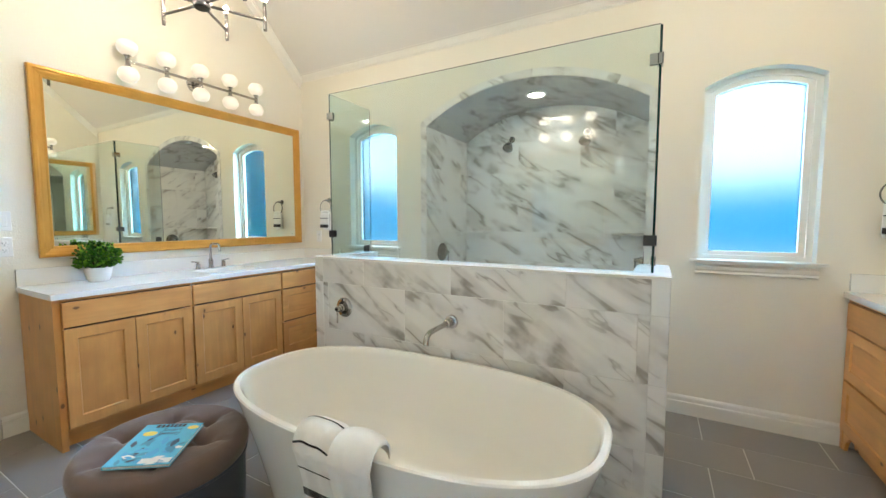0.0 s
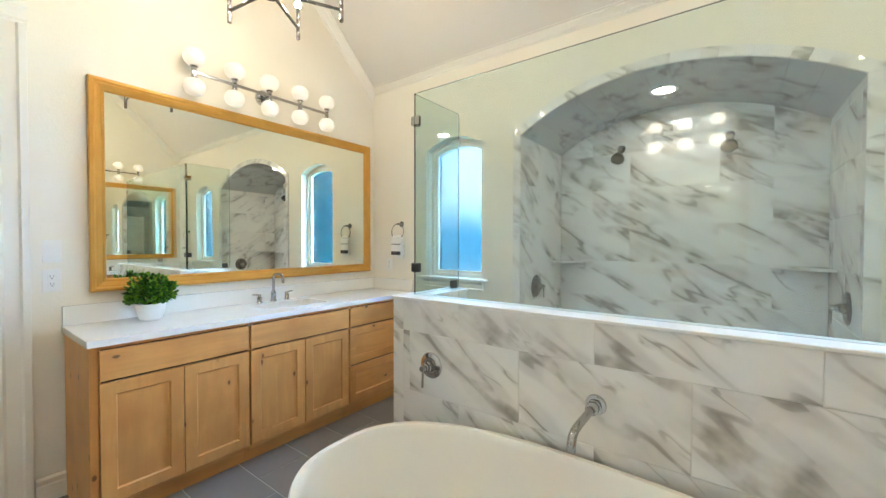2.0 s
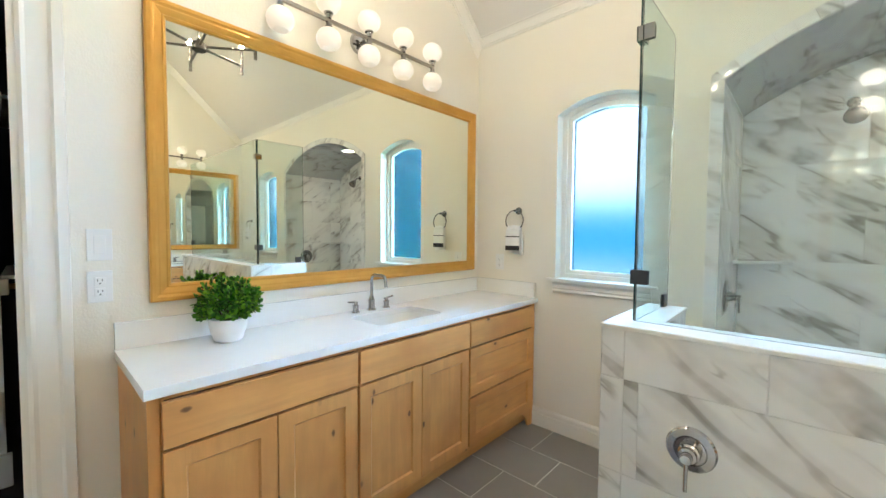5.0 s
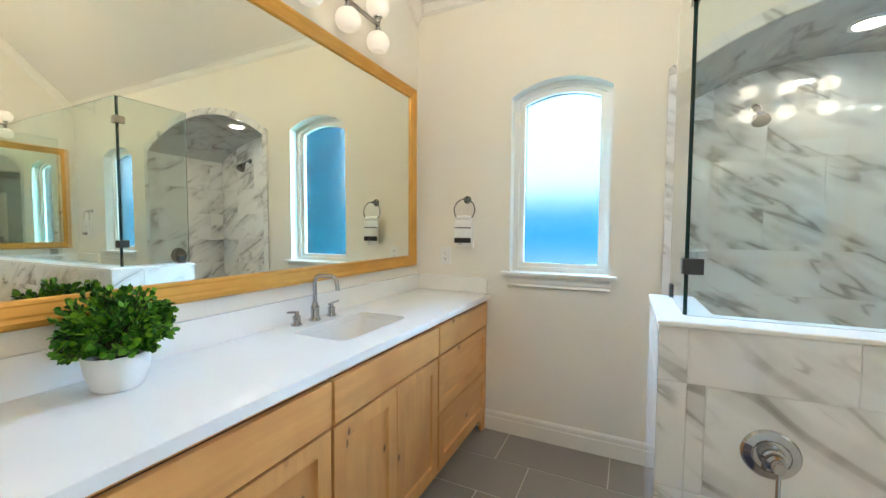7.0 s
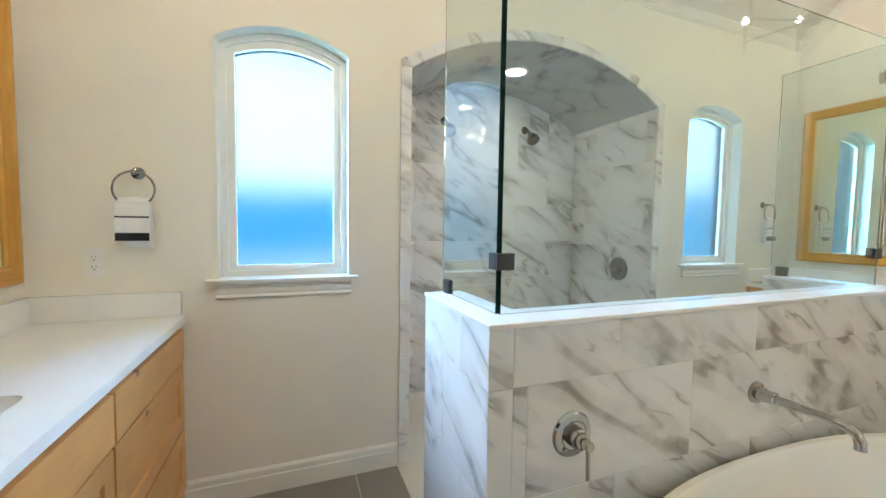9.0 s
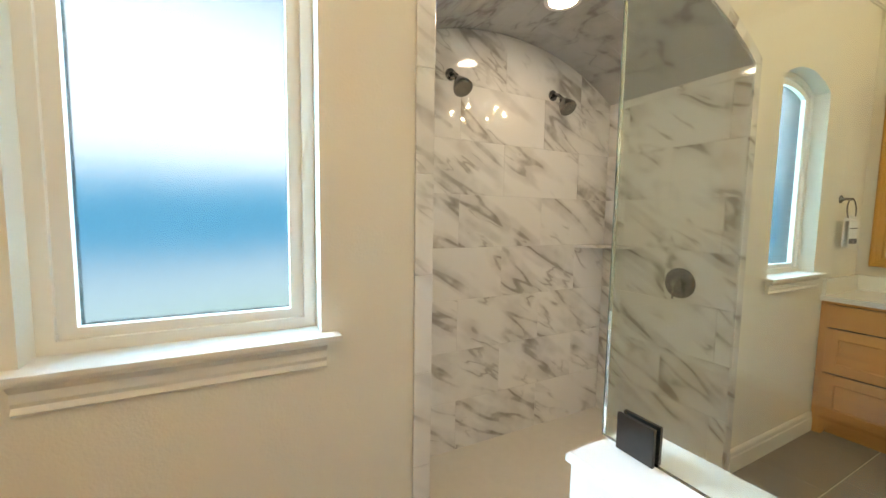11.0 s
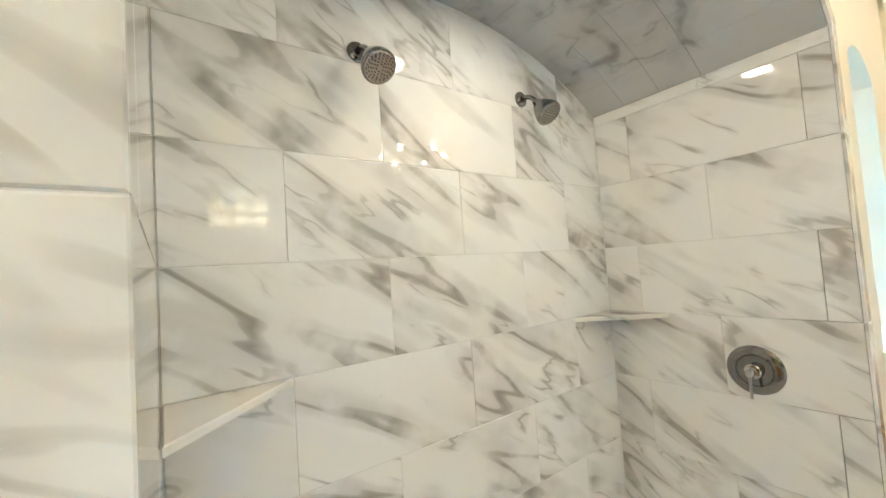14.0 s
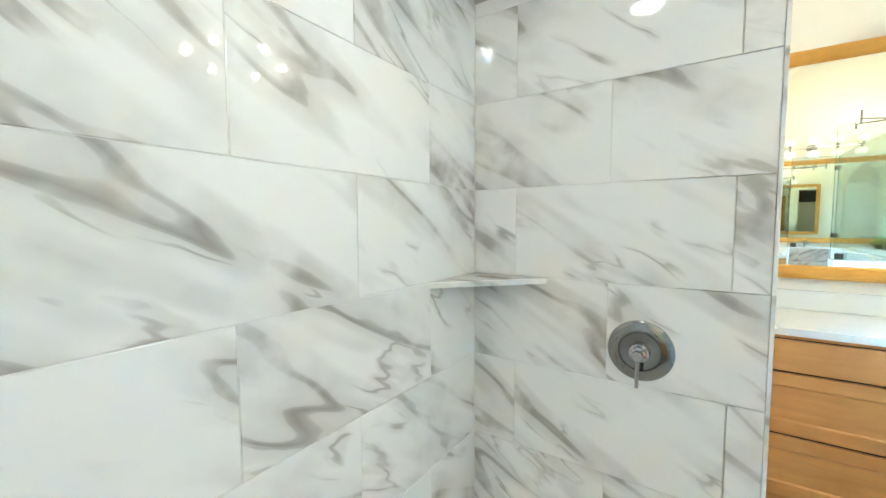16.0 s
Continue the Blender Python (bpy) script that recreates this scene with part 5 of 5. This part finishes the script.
PITCH, RISER = 0.597, 0.298
ROW0 = 1.190 - 4 * RISER
tile_wall(alcove, Matrix.Translation((0, ALC_DEEP + 0.010, 0)), -ALC_WEST, ALC, -0.003, 2.45, PITCH, ROW0, RISER, (-0.292, -0.59), limit=lambda x: arch_alcove(x) - 0.001)
east_turn, west_turn = pose(0, 0, 0, 0, 0, -90), pose(0, 0, 0, 0, 0, 90)
tile_wall(alcove, Matrix.Translation((ALC + 0.010, 0, 0)) @ east_turn, -ALC_DEEP, 0.0, -0.003, SPRING - 0.002, PITCH, ROW0, RISER, (-0.676, -0.378))
tile_wall(alcove, Matrix.Translation((-ALC_WEST - 0.010, 0, 0)) @ west_turn, 0.0, ALC_DEEP, -0.003, SPRING - 0.002, PITCH, ROW0, RISER, (0.378, 0.08))

# border strips round the alcove
trim_band = thing("alcove_trim", (0, 0, 0), "narrow marble tile border round the shower arch", "tile border", kind="structure")
BAND = 0.058
for s in (-1, 1):
    part("grout_bed", box(bmesh.new(), *sorted((lean(s * ALC) + s * 0.0005, lean(s * ALC) + s * BAND)), -0.0075, -0.0003, 0.0, SPRING), M_GROUT, trim_band)
for s in (-1, 1):
    z = ROW0 - RISER
    while z < SPRING:
        a, b = max(z, 0.0), min(z + RISER, SPRING)
        if b - a > 0.02:
            lay_tile(tile_mesh(BAND, b - a - 0.0012, 0.009, M_MARBLE, "tile"), Matrix.Translation((lean(s * ALC) + s * BAND / 2, -0.0005, (a + b) / 2)), trim_band)
        z += RISER
N = 24
R0 = (ALC * ALC + RISE * RISE) / (2 * RISE)
half_angle = math.asin(ALC / R0)
bed = bmesh.new()
for i in range(N):
    a0, a1 = -half_angle + 2 * half_angle * i / N + 0.0004, -half_angle + 2 * half_angle * (i + 1) / N - 0.0004
    am = (a0 + a1) / 2
    cz = SPRING + RISE - R0
    out = [(lean(r * math.sin(a)), cz + r * math.cos(a)) for r, a in ((R0, a0), (R0, am), (R0, a1), (R0 + BAND, a1), (R0 + BAND, am), (R0 + BAND, a0))]
    prism(bed, [(u, v + 0.0006) for u, v in out], lambda p, q, e: (p, e, q), -0.0003, -0.0075)
    ox, oz = lean((R0 + BAND / 2) * math.sin(am)), cz + (R0 + BAND / 2) * math.cos(am)
    bm = prism(bmesh.new(), [(u - ox, v - oz) for u, v in out], lambda p, q, e: (p, e, q), 0.0, -0.009)
    lay_tile(mesh_of(bm, "tile", M_MARBLE), Matrix.Translation((ox, -0.0005, oz)), trim_band)

part("grout_bed", bed, M_GROUT, trim_band)
for s in (-1, 1):
    edge = abs(lean(s * ALC))
    top = SPRING + RISE - R0
    wedge = [(edge, SPRING + 0.0008), (edge + BAND, SPRING + 0.0008), (edge + BAND, top + math.sqrt((R0 + BAND) ** 2 - (ALC + BAND) ** 2)), (edge + BAND * math.sin(half_angle) + 0.001, SPRING + BAND * math.cos(half_angle))]
    ox, oz = s * (edge + BAND / 2), SPRING + 0.02
    bm = prism(bmesh.new(), [(s * u - ox, v - oz) for u, v in wedge], lambda p, q, e: (p, e, q), 0.0, -0.009)
    lay_tile(mesh_of(bm, "tile", M_MARBLE), Matrix.Translation((ox, -0.0005, oz)), trim_band)

# the low wall's tiles
tile_wall(pony, Matrix.Translation((0, PY + 0.01, 0)), -PX + 0.07, PX - 0.07, 0.0, PTOP, PITCH, 0.011, RISER, (-0.30, -0.60))
for s in (-1, 1):
    ends = sorted((s * (PX - 0.07), s * PX))
    tile_wall(pony, Matrix.Translation((0, PY + 0.01, 0)), *ends, 0.0, PTOP, 5.0, 0.011, RISER, (-2.5, -2.5))
    turn = west_turn if s > 0 else east_turn
    run = (PY, PEND) if s > 0 else (-PEND, -PY)
    tile_wall(pony, Matrix.Translation((s * (PX - 0.01), 0, 0)) @ turn, *run, 0.0, PTOP, PITCH, 0.011, RISER, (-0.78, -0.93) if s > 0 else (0.87, 1.02))
    inner = (-PEND, -PY - PT) if s > 0 else (PY + PT, PEND)
    tile_wall(pony, Matrix.Translation((s * (PX - PT + 0.01), 0, 0)) @ (east_turn if s > 0 else west_turn), *inner, 0.0, PTOP, PITCH, 0.011, RISER, (0.1, 0.4))
    tile_wall(pony, Matrix.Translation((0, PEND - 0.01, 0)) @ pose(0, 0, 0, 0, 0, 180), *sorted((-s * PX, -s * (PX - PT))), 0.0, PTOP, 5.0, 0.011, RISER, (-2.5, -2.5))
tile_wall(pony, Matrix.Translation((0, PY + PT - 0.01, 0)) @ pose(0, 0, 0, 0, 0, 180), -PX + PT, PX - PT, 0.0, PTOP, PITCH, 0.011, RISER, (-0.30, -0.60))

# floor tiles
FP, FR = 0.597, 0.302
for x0, x1, y0, y1 in ((-HALF, -0.932, -1.218, -0.001), (0.932, HALF, -1.218, -0.001), (-HALF, HALF, REAR, -1.218)):
    row = 0
    while True:
        yb = -0.010 + (1 - row) * FR
        ya = yb - FR
        if yb <= y0 + 1e-4:
            break
        a, b = max(ya, y0), min(yb, y1)
        if b - a > 0.015:
            off = -1.752 + (0.0 if row % 2 else 0.195)
            x = off + math.floor((x0 - off) / FP) * FP
            while x < x1:
                c, d = max(x, x0), min(x + FP, x1)
                if d - c > 0.015:
                    g = 0.0022
                    ca, cb = (g if a == ya else 0.0), (g if b == yb else 0.0)
                    cc, cd = (g if c == x else 0.0), (g if d < x1 else 0.0)
                    m = Matrix.Translation(((c + cc + d - cd) / 2, (a + ca + b - cb) / 2, -0.011)) @ pose(0, 0, 0, -90)
                    lay_tile(tile_mesh(d - cd - c - cc, b - cb - a - ca, 0.011, M_SLATE, "floor_tile"), m, floor, "floor_tile")
                x += FP
        row += 1
